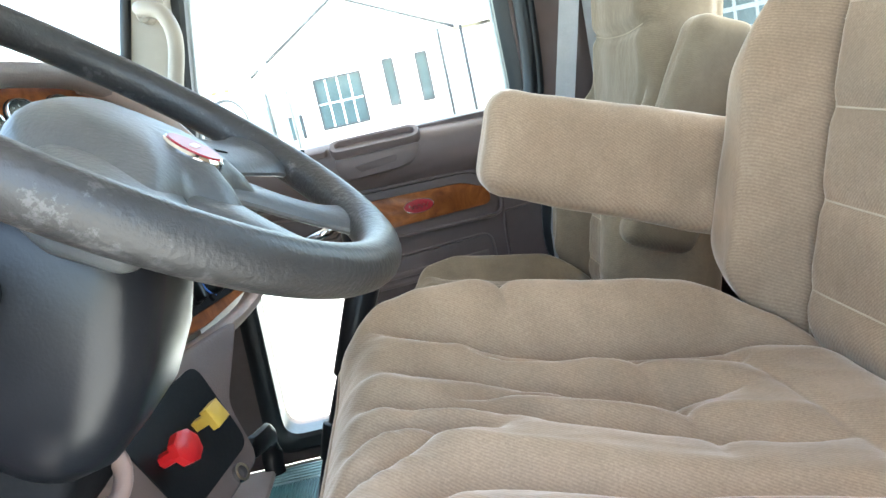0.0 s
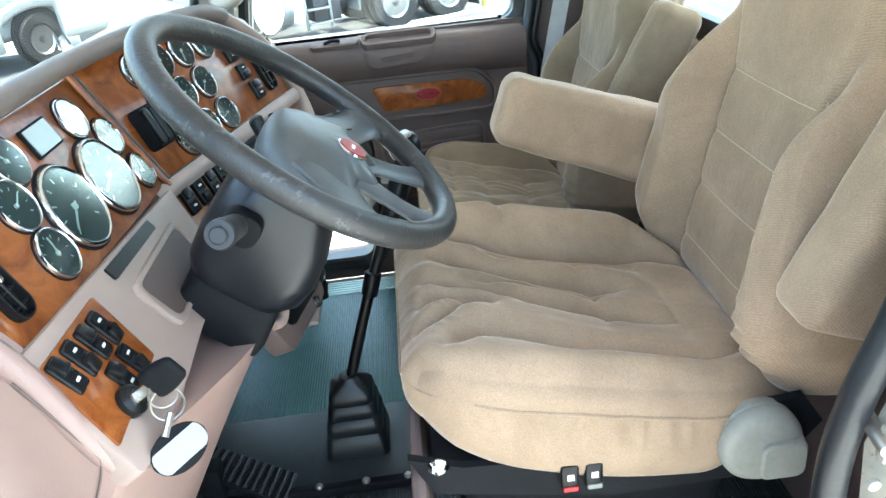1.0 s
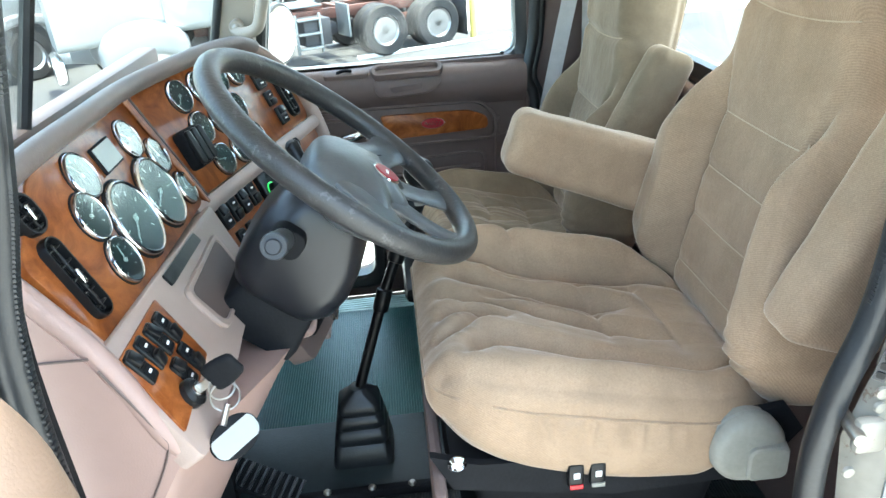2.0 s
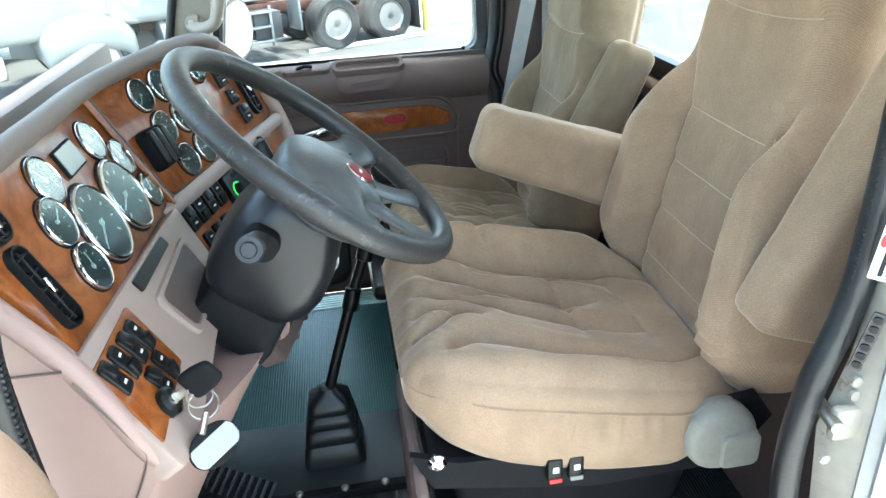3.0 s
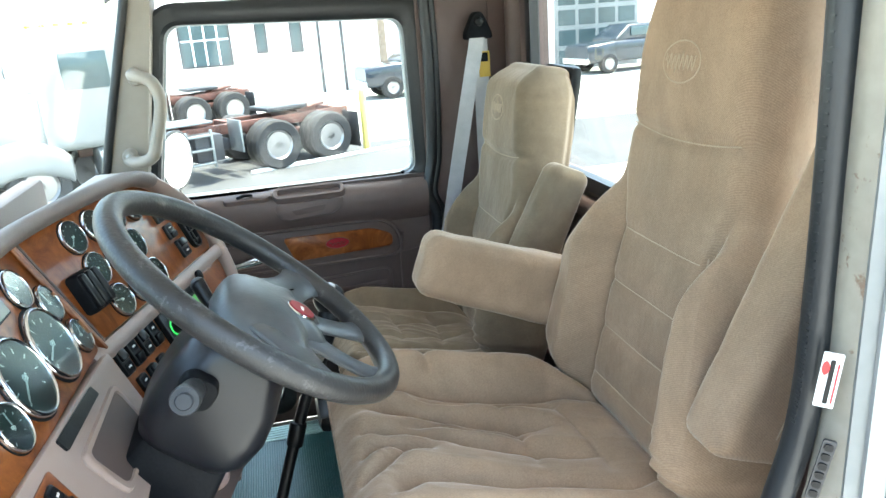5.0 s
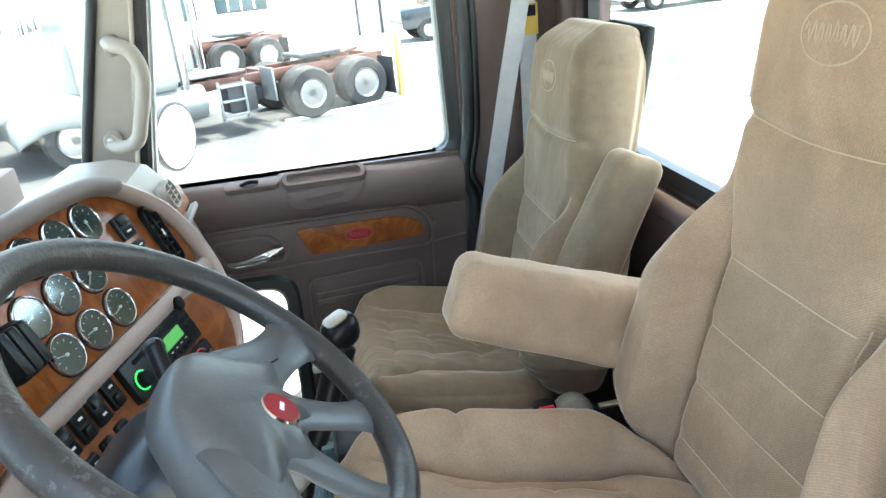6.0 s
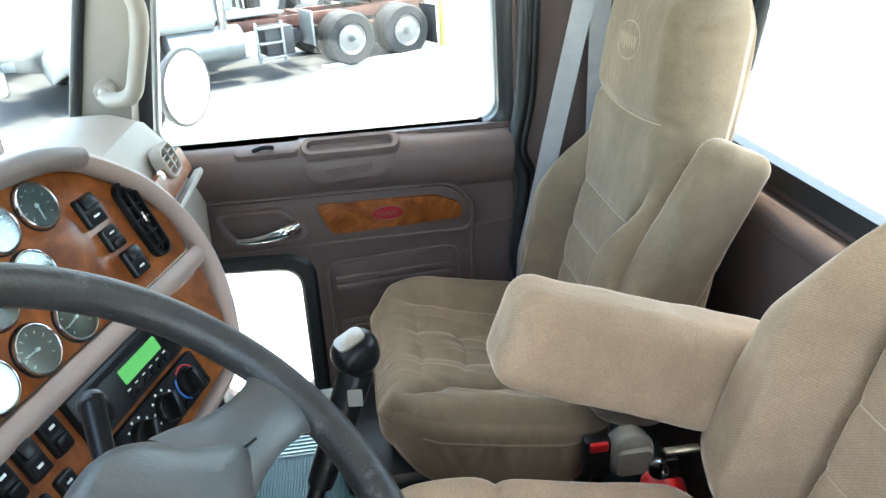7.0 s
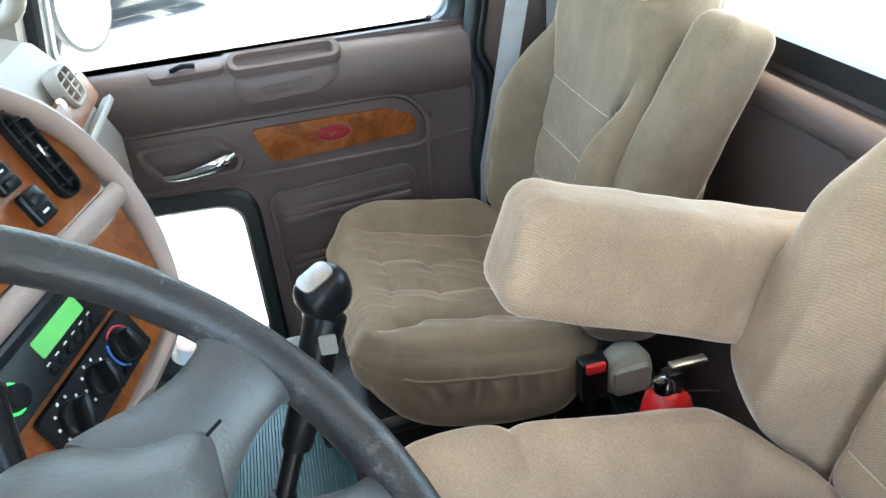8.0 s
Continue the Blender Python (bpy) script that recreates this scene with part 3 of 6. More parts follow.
grab = thing("grab_handle", "sand-coloured plastic grab handle bolted to the windscreen pillar", "grab handle")
gp = smooth_path([(-0.828, 1.640, 1.167), (-0.823, 1.605, 1.167), (-0.782, 1.585, 1.147), (-0.770, 1.583, 1.09), (-0.796, 1.583, 1.00), (-0.815, 1.585, 0.955), (-0.855, 1.605, 0.940), (-0.883, 1.640, 0.945)], 6)
part("bar", tube(gp, 0.0165, 12, flat=1.25, normal=(0, 1, 0)), SAND, grab)
for c in ((-0.828, 1.612, 1.158), (-0.880, 1.612, 0.956)):
    part("foot", lathe([(0.019, 0), (0.019, 0.03), (0.015, 0.036)], (c[0], 1.655, c[2]), (0, -1, 0), 16), SAND, grab)
    part("bolt", lathe([(0.008, 0), (0.008, 0.004), (0.005, 0.006)], (c[0], 1.620, c[2]), (0, -1, 0), 12), STEEL, grab, "steel bolt")

# ---- near-side opening: jamb, seals, open door, outer skin ----
jamb = thing("door_jamb", "scuffed white metal door jamb with an aluminium edge", "door jamb", kind="structure")
jm = lambda o: [Vector((x, y, z)) for x, y, z in o]
rings = []
for z in (0.0, 0.35, 0.62, 0.72, 0.80, 0.90, 1.05, 1.25, 1.48):
    w = 0.034 * bell(z, 0.69, 0.10)
    rings.append(jm([(-0.018 - w * 0.6, 0.046, z), (-0.028 - w, 0.034, z), (-0.031 - w * 0.5, 0.016, z), (-0.028, 0.000, z), (0.010, 0.000, z), (0.010, 0.060, z), (0.0, 0.060, z)]))
part("plate", loft(rings), JAMB, jamb)
part("edge", loft([jm([(-0.030, -0.004, z), (-0.018, -0.016, z), (0.014, -0.018, z), (0.020, -0.006, z), (0.018, 0.02, z), (-0.02, 0.02, z)]) for z in (0.0, 0.5, 1.0, 1.48)]), ALU, jamb, "brushed aluminium edge strip")
for rx in (-0.022, 0.006):
    part("bead", tube([(rx, -0.017, 0.0), (rx, -0.017, 1.48)], 0.003, 6), ALU, jamb)
part("striker", cyl((-0.055, 0.05, 0.742), (-0.066, -0.004, 0.745), 0.0075, 0.007, 14, 0.002), STEEL, jamb, "worn steel striker pin")
part("striker_base", box((-0.045, 0.012, 0.738), (0.035, 0.014, 0.040), 0.006), JAMB, jamb)
for bx, bz in ((-0.042, 0.785), (-0.040, 0.768), (-0.058, 0.690), (-0.030, 0.690)):
    part("bolt", lathe([(0.0065, 0), (0.006, 0.004), (0.003, 0.005)], (bx, 0.016, bz), (0, -1, 0), 10), JAMB, jamb)
js = smooth_path([(-0.036, 0.055, 1.46), (-0.034, 0.05, 1.18), (-0.038, 0.045, 0.97), (-0.050, 0.04, 0.86), (-0.073, 0.04, 0.77), (-0.083, 0.04, 0.69), (-0.078, 0.04, 0.58), (-0.06, 0.045, 0.40), (-0.06, 0.05, 0.05)], 8)
solo("opening_seal", tube([p + Vector((0.005, 0, 0)) for p in js], 0.0145, 14), RUBBER, "black rubber seal round the open door's rear edge", "seal", kind="structure")
part("seal_teeth", merge(*[box((p.x - 0.0078, p.y - 0.002, p.z), (0.0030, 0.008, 0.0016), 0, seg=1) for p in smooth_path(js[:24], 3)]), RUBBER, jamb)
sticker = thing("sticker", "white paper sticker with red and black print on the jamb", "sticker")
MS = basis((-0.046, 0.0105, 0.928), (0.80, -0.60, 0), (0, 0, 1), (-0.60, -0.80, 0)) @ pose(0, 0, 0, 0, 0, -6)
part("paper", slab(rrect(0.0165, 0.054, 0.001, 2), 0, 0.0022, MS), INK, sticker)
part("logo", slab([(-0.0045 + 0.0032 * math.cos(a), 0.012 + 0.007 * math.sin(a)) for a in [2 * math.pi * k / 20 for k in range(20)]], 0.002, 0.0028, MS), RED, sticker, "red oval mark")
part("word", slab(rrect(0.0040, 0.044, 0.001, 2, 0.0005, -0.001), 0.002, 0.0027, MS @ pose(0.0, 0, 0)), BLACK, sticker, "bar of black print")
part("stripe", slab(rrect(0.0016, 0.040, 0.0005, 2, 0.0055, -0.002), 0.002, 0.0028, MS), RED, sticker, "red stripe")
plate = thing("maker_plate", "small dark metal plate with black raised letters on the jamb", "plate")
MP = basis((-0.045, 0.010, 0.835), (0.80, -0.60, 0), (0, 0, 1), (-0.60, -0.80, 0)) @ pose(0, 0, 0, 0, 0, -10)
part("plate", slab(rrect(0.0115, 0.066, 0.002, 3), 0, 0.003, MP), DGREY, plate)
for k in range(6):
    part("letter_bar", slab(rrect(0.0075, 0.0070, 0.002, 2, 0.0, -0.026 + 0.0104 * k), 0.003, 0.0045, MP), BLACK, plate)

skin = thing("cab_side", "maroon painted outer cab side with rivets behind the door opening", "cab side", kind="structure")
part("panel", box((0.30, 0.035, 0.55), (0.56, 0.07, 1.95), 0.008), MAROON, skin)
for k in range(9):
    part("rivet", lathe([(0.008, 0), (0.007, 0.004), (0.002, 0.007)], (0.040, 0.0, 0.10 + 0.105 * k), (0, -1, 0), 10), MAROON, skin)
solo("opening_sill", box((-0.48, 0.01, -0.03), (0.86, 0.06, 0.08), 0.01), ALU, "aluminium sill under the open driver's door", "sill", kind="structure")
pn = smooth_path([(-0.815, 0.025, 0.05), (-0.812, 0.025, 0.60), (-0.810, 0.025, 0.90), (-0.775, 0.025, 1.06), (-0.752, 0.025, 1.16), (-0.68, 0.025, 1.46)], 6)
nseal = thing("opening_seal_front", "black ribbed rubber seal on the driver's windscreen pillar", "seal", kind="structure")
part("seal", tube(pn, 0.016, 12), RUBBER, nseal)
part("pillar", loft([[Vector((p.x - 0.075, 0.10, p.z)), Vector((p.x - 0.012, 0.085, p.z)), Vector((p.x - 0.012, 0.0, p.z)), Vector((p.x - 0.075, -0.02, p.z))] for p in pn]), MATTE, nseal)
part("teeth", merge(*[box((p.x + 0.014, 0.022, p.z), (0.006, 0.008, 0.003), 0, seg=1) for p in smooth_path(pn, 6)[40:190]]), RUBBER, nseal)

odoor = thing("open_door", "open driver's door with a rose-beige armrest and switch plate", "door")
# panel and armrest colour is dimmed against the sun that falls on them
part("panel", box((-0.80, -0.44, 0.45), (0.06, 0.80, 0.86), 0.02), PEACH_DIMMED, odoor)
part("armrest", cushion((0.075, 0.26, 0.055), 0.045, (10, 20, 8), lambda p, q: Vector((-0.762 + p.x * (1 - 0.2 * q.z), -0.385 + p.y, 0.895 + p.z + 0.03 * step(q.y, 0.5, 1) * (1 + q.z)))), PEACH_DIMMED, odoor)
part("switch_plate", move(slab(rrect(0.085, 0.19, 0.025, 5), 0, 0.008, Matrix.Identity(4), 0.004), pose(-0.745, -0.290, 0.946, 0, 0, 0)), PALE, odoor, "pale yellow switch plate")
part("window_switch", move(box((0, 0, 0), (0.036, 0.05, 0.016), 0.005), pose(-0.748, -0.255, 0.960)), BLACK, odoor, "black rocker switch")


# ---- dashboard ----
NL = Vector((1, 0, 0.45)).normalized()
UL = Vector((0, 1, 0))
ML = basis((-0.838, 0.50, 0.87), UL, NL.cross(UL), NL)
NC = Vector((1, -0.3, 0.45)).normalized()
UC = Vector((0.3, 1, 0)).normalized()
MC = basis((-0.835, 0.70, 0.87), UC, NC.cross(UC), NC)
NK = Vector((1, 0, 0.64)).normalized()
MK = basis((-0.797, 0.32, 0.805), UL, NK.cross(UL), NK)


def spot(m, y, z):
    """A panel's own coordinates for the point on it at that y and z."""
    a, b, d, e = m[1][0], m[1][1], m[2][0], m[2][1]
    dy, dz = y - m[1][3], z - m[2][3]
    det = a * e - b * d
    return ((dy * e - b * dz) / det, (a * dz - d * dy) / det)


def on(m, pts):
    return [spot(m, y, z) for y, z in pts]


dash = thing("dashboard", "taupe truck dashboard with burl veneer and chrome-ringed gauges", "dashboard")
pl = round_poly(on(ML, [(0.185, 0.925), (0.205, 0.812), (0.672, 0.800), (0.655, 0.985), (0.30, 0.985)]), 0.015)
part("left_panel", slab(pl, -0.02, 0.0, ML, 0.003), BURL, dash, "glossy burl veneer gauge panel")
pc = round_poly(on(MC, [(0.682, 0.803), (1.170, 0.803), (1.178, 0.88), (1.105, 0.990), (1.02, 1.003), (0.670, 0.995)]), 0.02)
part("centre_panel", slab(pc, -0.02, 0.0, MC, 0.003), BURL, dash, "glossy burl veneer gauge panel")
plc = round_poly(on(MC, [(0.665, 0.778), (1.165, 0.778), (1.115, 0.655), (0.93, 0.640), (0.665, 0.665)]), 0.015)
part("lower_centre_panel", slab(plc, -0.02, 0.0, MC, 0.003), BURL, dash, "burl veneer panel round the radio")
a0, a1 = MC @ Vector((*spot(MC, 0.64, 0.788), 0.004)), MC @ Vector((*spot(MC, 1.175, 0.790), 0.004))
part("cross_strip", tube([a0, (a0 + a1) / 2, a1], 0.0145, 10, flat=0.6, normal=NC), TAUPE, dash)
for d, r in ((0.0, 0.006), (0.016, 0.004)):
    b0, b1 = ML @ Vector((*spot(ML, 0.648 + d, 0.99), 0.004)), ML @ Vector((*spot(ML, 0.676 + d, 0.795), 0.004))
    part("panel_joint", tube([b0, b1], r, 8), BURL if d == 0 else MAUVE_D, dash)
browpath = smooth_path([(-0.905, 0.135, 0.90), (-0.895, 0.165, 0.965), (-0.880, 0.27, 1.003), (-0.868, 0.46, 1.012), (-0.862, 0.65, 1.012), (-0.805, 0.86, 1.015), (-0.765, 1.00, 1.008), (-0.742, 1.075, 0.988)], 6)
part("brow", tube([p - NC * 0.012 for p in browpath], 0.0150, 14, flat=1.25, normal=NC), BROW, dash, "grey-taupe padded rim of the dashboard")
bezel = smooth_path([(-0.760, 1.04, 0.998), (-0.738, 1.085, 0.978), (-0.700, 1.150, 0.922), (-0.668, 1.180, 0.86), (-0.640, 1.184, 0.79), (-0.620, 1.155, 0.715), (-0.615, 1.10, 0.650), (-0.640, 1.02, 0.622), (-0.690, 0.86, 0.620), (-0.735, 0.70, 0.63)], 6)
part("bezel", tube([p - NC * 0.012 for p in bezel], 0.0125, 12, flat=1.5, normal=NC), TAUPE, dash, "taupe plastic rim of the centre panel")
# padded top running forward to the windscreen
top = []
for p, q in zip(smooth_path([(-0.90, 0.13, 0.99), (-0.885, 0.30, 1.015), (-0.87, 0.65, 1.025), (-0.80, 0.95, 1.022), (-0.785, 1.02, 1.005), (-0.765, 1.07, 0.985)], 4), smooth_path([(-0.985, 0.06, 0.86), (-1.04, 0.30, 0.87), (-1.10, 0.60, 0.87), (-1.14, 0.88, 0.87), (-1.11, 1.06, 0.87), (-1.08, 1.18, 0.86)], 4)):
    p = p - Vector((0.02, 0, 0.105))
    q = q - Vector((0, 0, 0.06))
    top.append([p, p.lerp(q, 0.12) + Vector((0, 0, 0.004)), p.lerp(q, 0.4) + Vector((0, 0, 0.004)), p.lerp(q, 0.75), q, q - Vector((0, 0, 0.05)), p - Vector((0.03, 0, 0.06))])
part("top_pad", loft(top), BROW, dash, "grey-taupe padded top")
pas = []
for y in (1.13, 1.18, 1.30, 1.45, 1.56, 1.61, 1.64):
    k = 0.98 if y < 1.6 else 0.965 - (y - 1.61) * 1.2
    pas.append([Vector((x * 1.0, y, z * (k if z > 0.7 else 1))) for x, z in ((-1.08, 0.88), (-0.96, 0.945), (-0.87, 0.945), (-0.815, 0.925), (-0.785, 0.885), (-0.755, 0.80), (-0.742, 0.775), (-0.735, 0.70), (-0.745, 0.55), (-0.80, 0.50), (-1.08, 0.50))])
part("passenger_section", loft(pas), SAND, dash, "sand-coloured plastic section", 30)
MV = basis((-0.757, 1.49, 0.845), (0, 1, 0), Vector((-0.33, 0, 0.94)), Vector((0.94, 0, 0.33)))
part("passenger_inlay", slab(rrect(0.26, 0.050, 0.01, 4, -0.03, -0.028), -0.01, 0.005, MV, 0.002), BURL, dash)
part("passenger_strip", slab(rrect(0.30, 0.012, 0.004, 4, 0.0, -0.075), -0.01, 0.005, MV, 0.002), SAND, dash)
vent = part("round_vent", rim_frame(rrect(0.085, 0.062, 0.02, 5, 0.0, 0.0), rrect(0.070, 0.048, 0.014, 5, 0.0, 0.0), -0.01, 0.012, MV, 0.003), SAND, dash)
part("back", slab(rrect(0.072, 0.050, 0.014, 4), -0.012, 0.001, MV), BLACK, vent)
for k in range(3):
    part("slat", slab(rrect(0.070, 0.0025, 0.001, 2, 0, -0.012 + 0.012 * k), 0.0, 0.010, MV), SAND, vent)
part("post", slab(rrect(0.006, 0.047, 0.002, 2), 0.0, 0.012, MV), SAND, vent)
part("end_screw", lathe([(0.010, 0), (0.010, 0.005), (0.006, 0.008)], MV @ Vector((-0.066, -0.008, 0.0)), MV.to_3x3() @ Vector((0, 0, 1)), 14), INK, dash, "white screw cap")


def gauge(m, y, z, r, sweep=-40, deep=0.008):
    """A round gauge: chrome ring, dark dial with marks, needle and glass."""
    u, v = spot(m, y, z)
    o, ax = m @ Vector((u, v, 0)), m.to_3x3() @ Vector((0, 0, 1))
    g = part("gauge", lathe([(r * 0.99, -0.004), (r * 1.0, deep * 0.30), (r * 0.985, deep * 0.62), (r * 0.955, deep * 0.85), (r * 0.925, deep * 0.90), (r * 0.900, deep * 0.80), (r * 0.885, deep * 0.55), (r * 0.880, -0.004)], o, ax, 32), CHROME, dash, "chrome-ringed round gauge")
    # added black ring that paints the dark reflection at the chrome's outer edge
    part("bezel", lathe([(r * 1.05, -0.003), (r * 1.05, 0.0012), (r * 0.99, 0.0016), (r * 0.99, -0.003)], o, ax, 28, False), MATTE, g)
    part("dial", lathe([(r * 0.88, 0.0), (r * 0.88, 0.0022)], o, ax, 28), DIAL, g)
    marks = []
    for k in range(9):
        a = radians(220 - 32.5 * k)
        mm = m @ Matrix.Translation((u + math.cos(a) * r * 0.66, v + math.sin(a) * r * 0.66, 0.0026)) @ Matrix.Rotation(a, 4, "Z")
        marks.append(box((0, 0, 0), (r * 0.13, r * 0.028, 0.0006), 0, mm))
    part("scale", merge(*marks), INK, g)
    a = radians(sweep)
    mm = m @ Matrix.Translation((u, v, 0.004)) @ Matrix.Rotation(a, 4, "Z")
    part("needle", merge(box((r * 0.25, 0, 0), (r * 0.75, r * 0.05, 0.001), 0, mm), lathe([(r * 0.09, 0.002), (r * 0.07, 0.005)], o, ax, 12)), INK, g)
    gl = part("glass", lathe([(r * 0.875, deep * 0.62), (r * 0.87, deep * 0.62 + 0.001)], o, ax, 28), DIAL_GLASS, g)
    gl.visible_shadow = False


for y, z, r, s in ((0.438, 0.870, 0.058, 215), (0.553, 0.865, 0.058, 200)):
    gauge(ML, y, z, r, s, 0.010)
for y, z, r, s in ((0.396, 0.949, 0.033, 120), (0.578, 0.943, 0.031, 140), (0.629, 0.899, 0.030, 100), (0.642, 0.838, 0.029, 60), (0.351, 0.911, 0.033, 30), (0.346, 0.851, 0.033, 80)):
    gauge(ML, y, z, r, s)
for row, (y0, z, n) in enumerate(((0.796, 0.953, 4), (0.796, 0.894, 3), (0.797, 0.833, 3))):
    for k in range(n):
        gauge(MC, y0 + 0.0668 * k, z, 0.0305, 225 + 13 * k - 30 * row)

disp = part("display", slab(rrect(0.070, 0.040, 0.003, 3, *spot(ML, 0.488, 0.947)), -0.002, 0.004, ML, 0.001), MATTE, dash, "small flat message display")
part("screen", slab(rrect(0.062, 0.034, 0.002, 3, *spot(ML, 0.488, 0.947)), 0.003, 0.0052, ML), mat("display_glass", (0.22, 0.25, 0.24), 0.1, var=0.05), disp)
pod = part("control_pod", slab(rrect(0.060, 0.070, 0.010, 4, *spot(MC, 0.737, 0.874)), -0.002, 0.022, MC, 0.008), MATTE, dash, "black ribbed plastic holder")
for k in range(3):
    part("rib", slab(rrect(0.014, 0.062, 0.005, 3, spot(MC, 0.737, 0.874)[0] - 0.018 + 0.018 * k, spot(MC, 0.737, 0.874)[1]), 0.02, 0.027, MC, 0.002), BLACK, pod)


def slot_vent(m, y, z, length, wide, turn=0.0):
    mm = m @ Matrix.Translation((*spot(m, y, z), 0)) @ Matrix.Rotation(radians(turn), 4, "Z")
    v = part("air_vent", rim_frame(rrect(wide, length, wide * 0.45, 6), rrect(wide * 0.80, length - wide * 0.2, wide * 0.36, 6), -0.004, 0.010, mm, 0.003), BLACK, dash, "black louvred air vent")
    part("back", slab(rrect(wide * 0.82, length - wide * 0.18, wide * 0.36, 6), -0.008, 0.001, mm), MATTE, v)
    n = 5
    for k in range(n):
        part("slat", box((0, -length * 0.36 + length * 0.72 * k / (n - 1), 0.004), (wide * 0.80, 0.003, 0.008), 0.001, mm, 1), BLACK, v)
    part("fin", box((0, 0, 0.006), (0.004, length * 0.84, 0.006), 0.001, mm, 1), BLACK, v)
    part("tab", box((0, 0, 0.011), (0.007, 0.020, 0.006), 0.002, mm, 1), CHROME, v, "small bright tab")


slot_vent(MC, 1.122, 0.874, 0.118, 0.040)
slot_vent(ML, 0.236, 0.882, 0.108, 0.036)
slot_vent(ML, 0.244, 0.958, 0.050, 0.044)


def rocker(m, y, z, w, h, turn=0.0, up=True):
    mm = m @ Matrix.Translation((*spot(m, y, z), 0)) @ Matrix.Rotation(radians(turn), 4, "Z")
    s = part("switch", slab(rrect(w, h, 0.004, 3), -0.002, 0.007, mm, 0.003), BLACK, dash, "black rocker switch")
    k = 0.22 if up else -0.22
    part("rocker", box((0, h * k, 0.009), (w * 0.72, h * 0.42, 0.010), 0.003, mm @ Matrix.Rotation(radians(-12 if up else 12), 4, "X"), 2), BLACK, s)
    part("recess", slab(rrect(w * 0.72, h * 0.36, 0.003, 3, 0, -h * k * 1.05), 0.006, 0.0078, mm), MATTE, s)
    part("mark", box((0, -h * k, 0.008), (w * 0.3, h * 0.07, 0.0006), 0, mm), INK, s)


rocker(MC, 1.058, 0.918, 0.040, 0.042)
rocker(MC, 1.057, 0.877, 0.032, 0.032, 0, False)
rocker(MC, 1.063, 0.838, 0.036, 0.040)
for k in range(4):
    rocker(MC, 0.698 + 0.036 * k, 0.758, 0.028, 0.046, 0, k % 2 == 0)
for k in range(3):
    rocker(MC, 0.705 + 0.036 * k, 0.708, 0.026, 0.040, 0, k % 2 == 1)

radio = thing("car_radio", "black car radio with a lit green display in the dashboard", "radio")
RU, RV = spot(MC, 0.930, 0.747)
RM = MC @ Matrix.Translation((RU, RV, 0))
part("faceplate", slab(rrect(0.208, 0.064, 0.004, 3), -0.01, 0.012, RM, 0.003), BLACK, radio)
part("screen", slab(rrect(0.082, 0.020, 0.002, 3, 0.020, 0.003), 0.011, 0.0132, RM), LCD, radio, "lit green display")
part("tape_slot", slab(rrect(0.150, 0.008, 0.002, 3, 0.0, 0.022), 0.011, 0.0128, RM), MATTE, radio)
part("knob", lathe([(0.013, 0.01), (0.012, 0.024), (0.009, 0.026)], RM @ Vector((-0.078, -0.006, 0.0)), NC, 18), MATTE, radio)
part("light_ring", tube([RM @ Vector((-0.078 + 0.0145 * math.cos(a), -0.006 + 0.0145 * math.sin(a), 0.0128)) for a in [2 * math.pi * k / 24 for k in range(24)]], 0.0014, 6, closed=True), GREENRING, radio, "lit green ring")
for k in range(6):
    part("button", slab(rrect(0.012, 0.008, 0.002, 2, -0.022 + 0.0165 * k, -0.022), 0.011, 0.0150, RM, 0.001), MATTE, radio)
for k in range(4):
    part("button", slab(rrect(0.011, 0.008, 0.002, 2, 0.078 + 0.013 * (k % 2), 0.012 - 0.013 * (k // 2)), 0.011, 0.0150, RM, 0.001), MATTE, radio)
for k in range(6):
    part("mark", slab(rrect(0.006, 0.0015, 0.0003, 2, -0.022 + 0.0165 * k, -0.0135), 0.012, 0.0127, RM), INK, radio)
part("corner_knob", lathe([(0.012, 0.0), (0.011, 0.018), (0.006, 0.021)], RM @ Vector((0.096, 0.036, 0.0)), NC, 16), MATTE, radio)

heater = thing("heater_control", "black heater control panel with three rotary knobs", "heater control")
HU, HV = spot(MC, 0.938, 0.684)
HM = MC @ Matrix.Translation((HU, HV, 0))
part("faceplate", slab(rrect(0.185, 0.056, 0.006, 4), -0.01, 0.009, HM, 0.003), MATTE, heater)
for k, x in enumerate((-0.060, -0.005, 0.052)):
    kn = part("knob", lathe([(0.0195, 0.008), (0.0190, 0.016), (0.0175, 0.018)], HM @ Vector((x, 0.0, 0)), NC, 22), BLACK, heater)
    part("grip", box((x, 0, 0.024), (0.010, 0.036, 0.018), 0.004, HM @ Matrix.Translation((x, 0, 0)) @ Matrix.Rotation(radians(-35 + 20 * k), 4, "Z") @ Matrix.Translation((-x, 0, 0))), BLACK, kn)
    if k == 2:
        for name, mt, a0, a1 in (("cold_arc", mat("blue_print", (0.03, 0.15, 0.55), 0.5), 140, 250), ("warm_arc", RED, 20, 130)):
            part(name, tube([HM @ Vector((x + 0.023 * math.cos(radians(a)), 0.023 * math.sin(radians(a)), 0.0094)) for a in range(a0, a1, 10)], 0.0014, 6), mt, kn)
    else:
        part("mark", merge(*[box((x + 0.0235 * math.cos(radians(a)), 0.0235 * math.sin(radians(a)), 0.0095), (0.003, 0.003, 0.0006), 0, HM) for a in range(0, 200, 33)]), INK, kn)
for x in (0.030, 0.082):
    part("button", lathe([(0.006, 0.008), (0.005, 0.013)], HM @ Vector((x, -0.020, 0)), NC, 12), MATTE, heater)

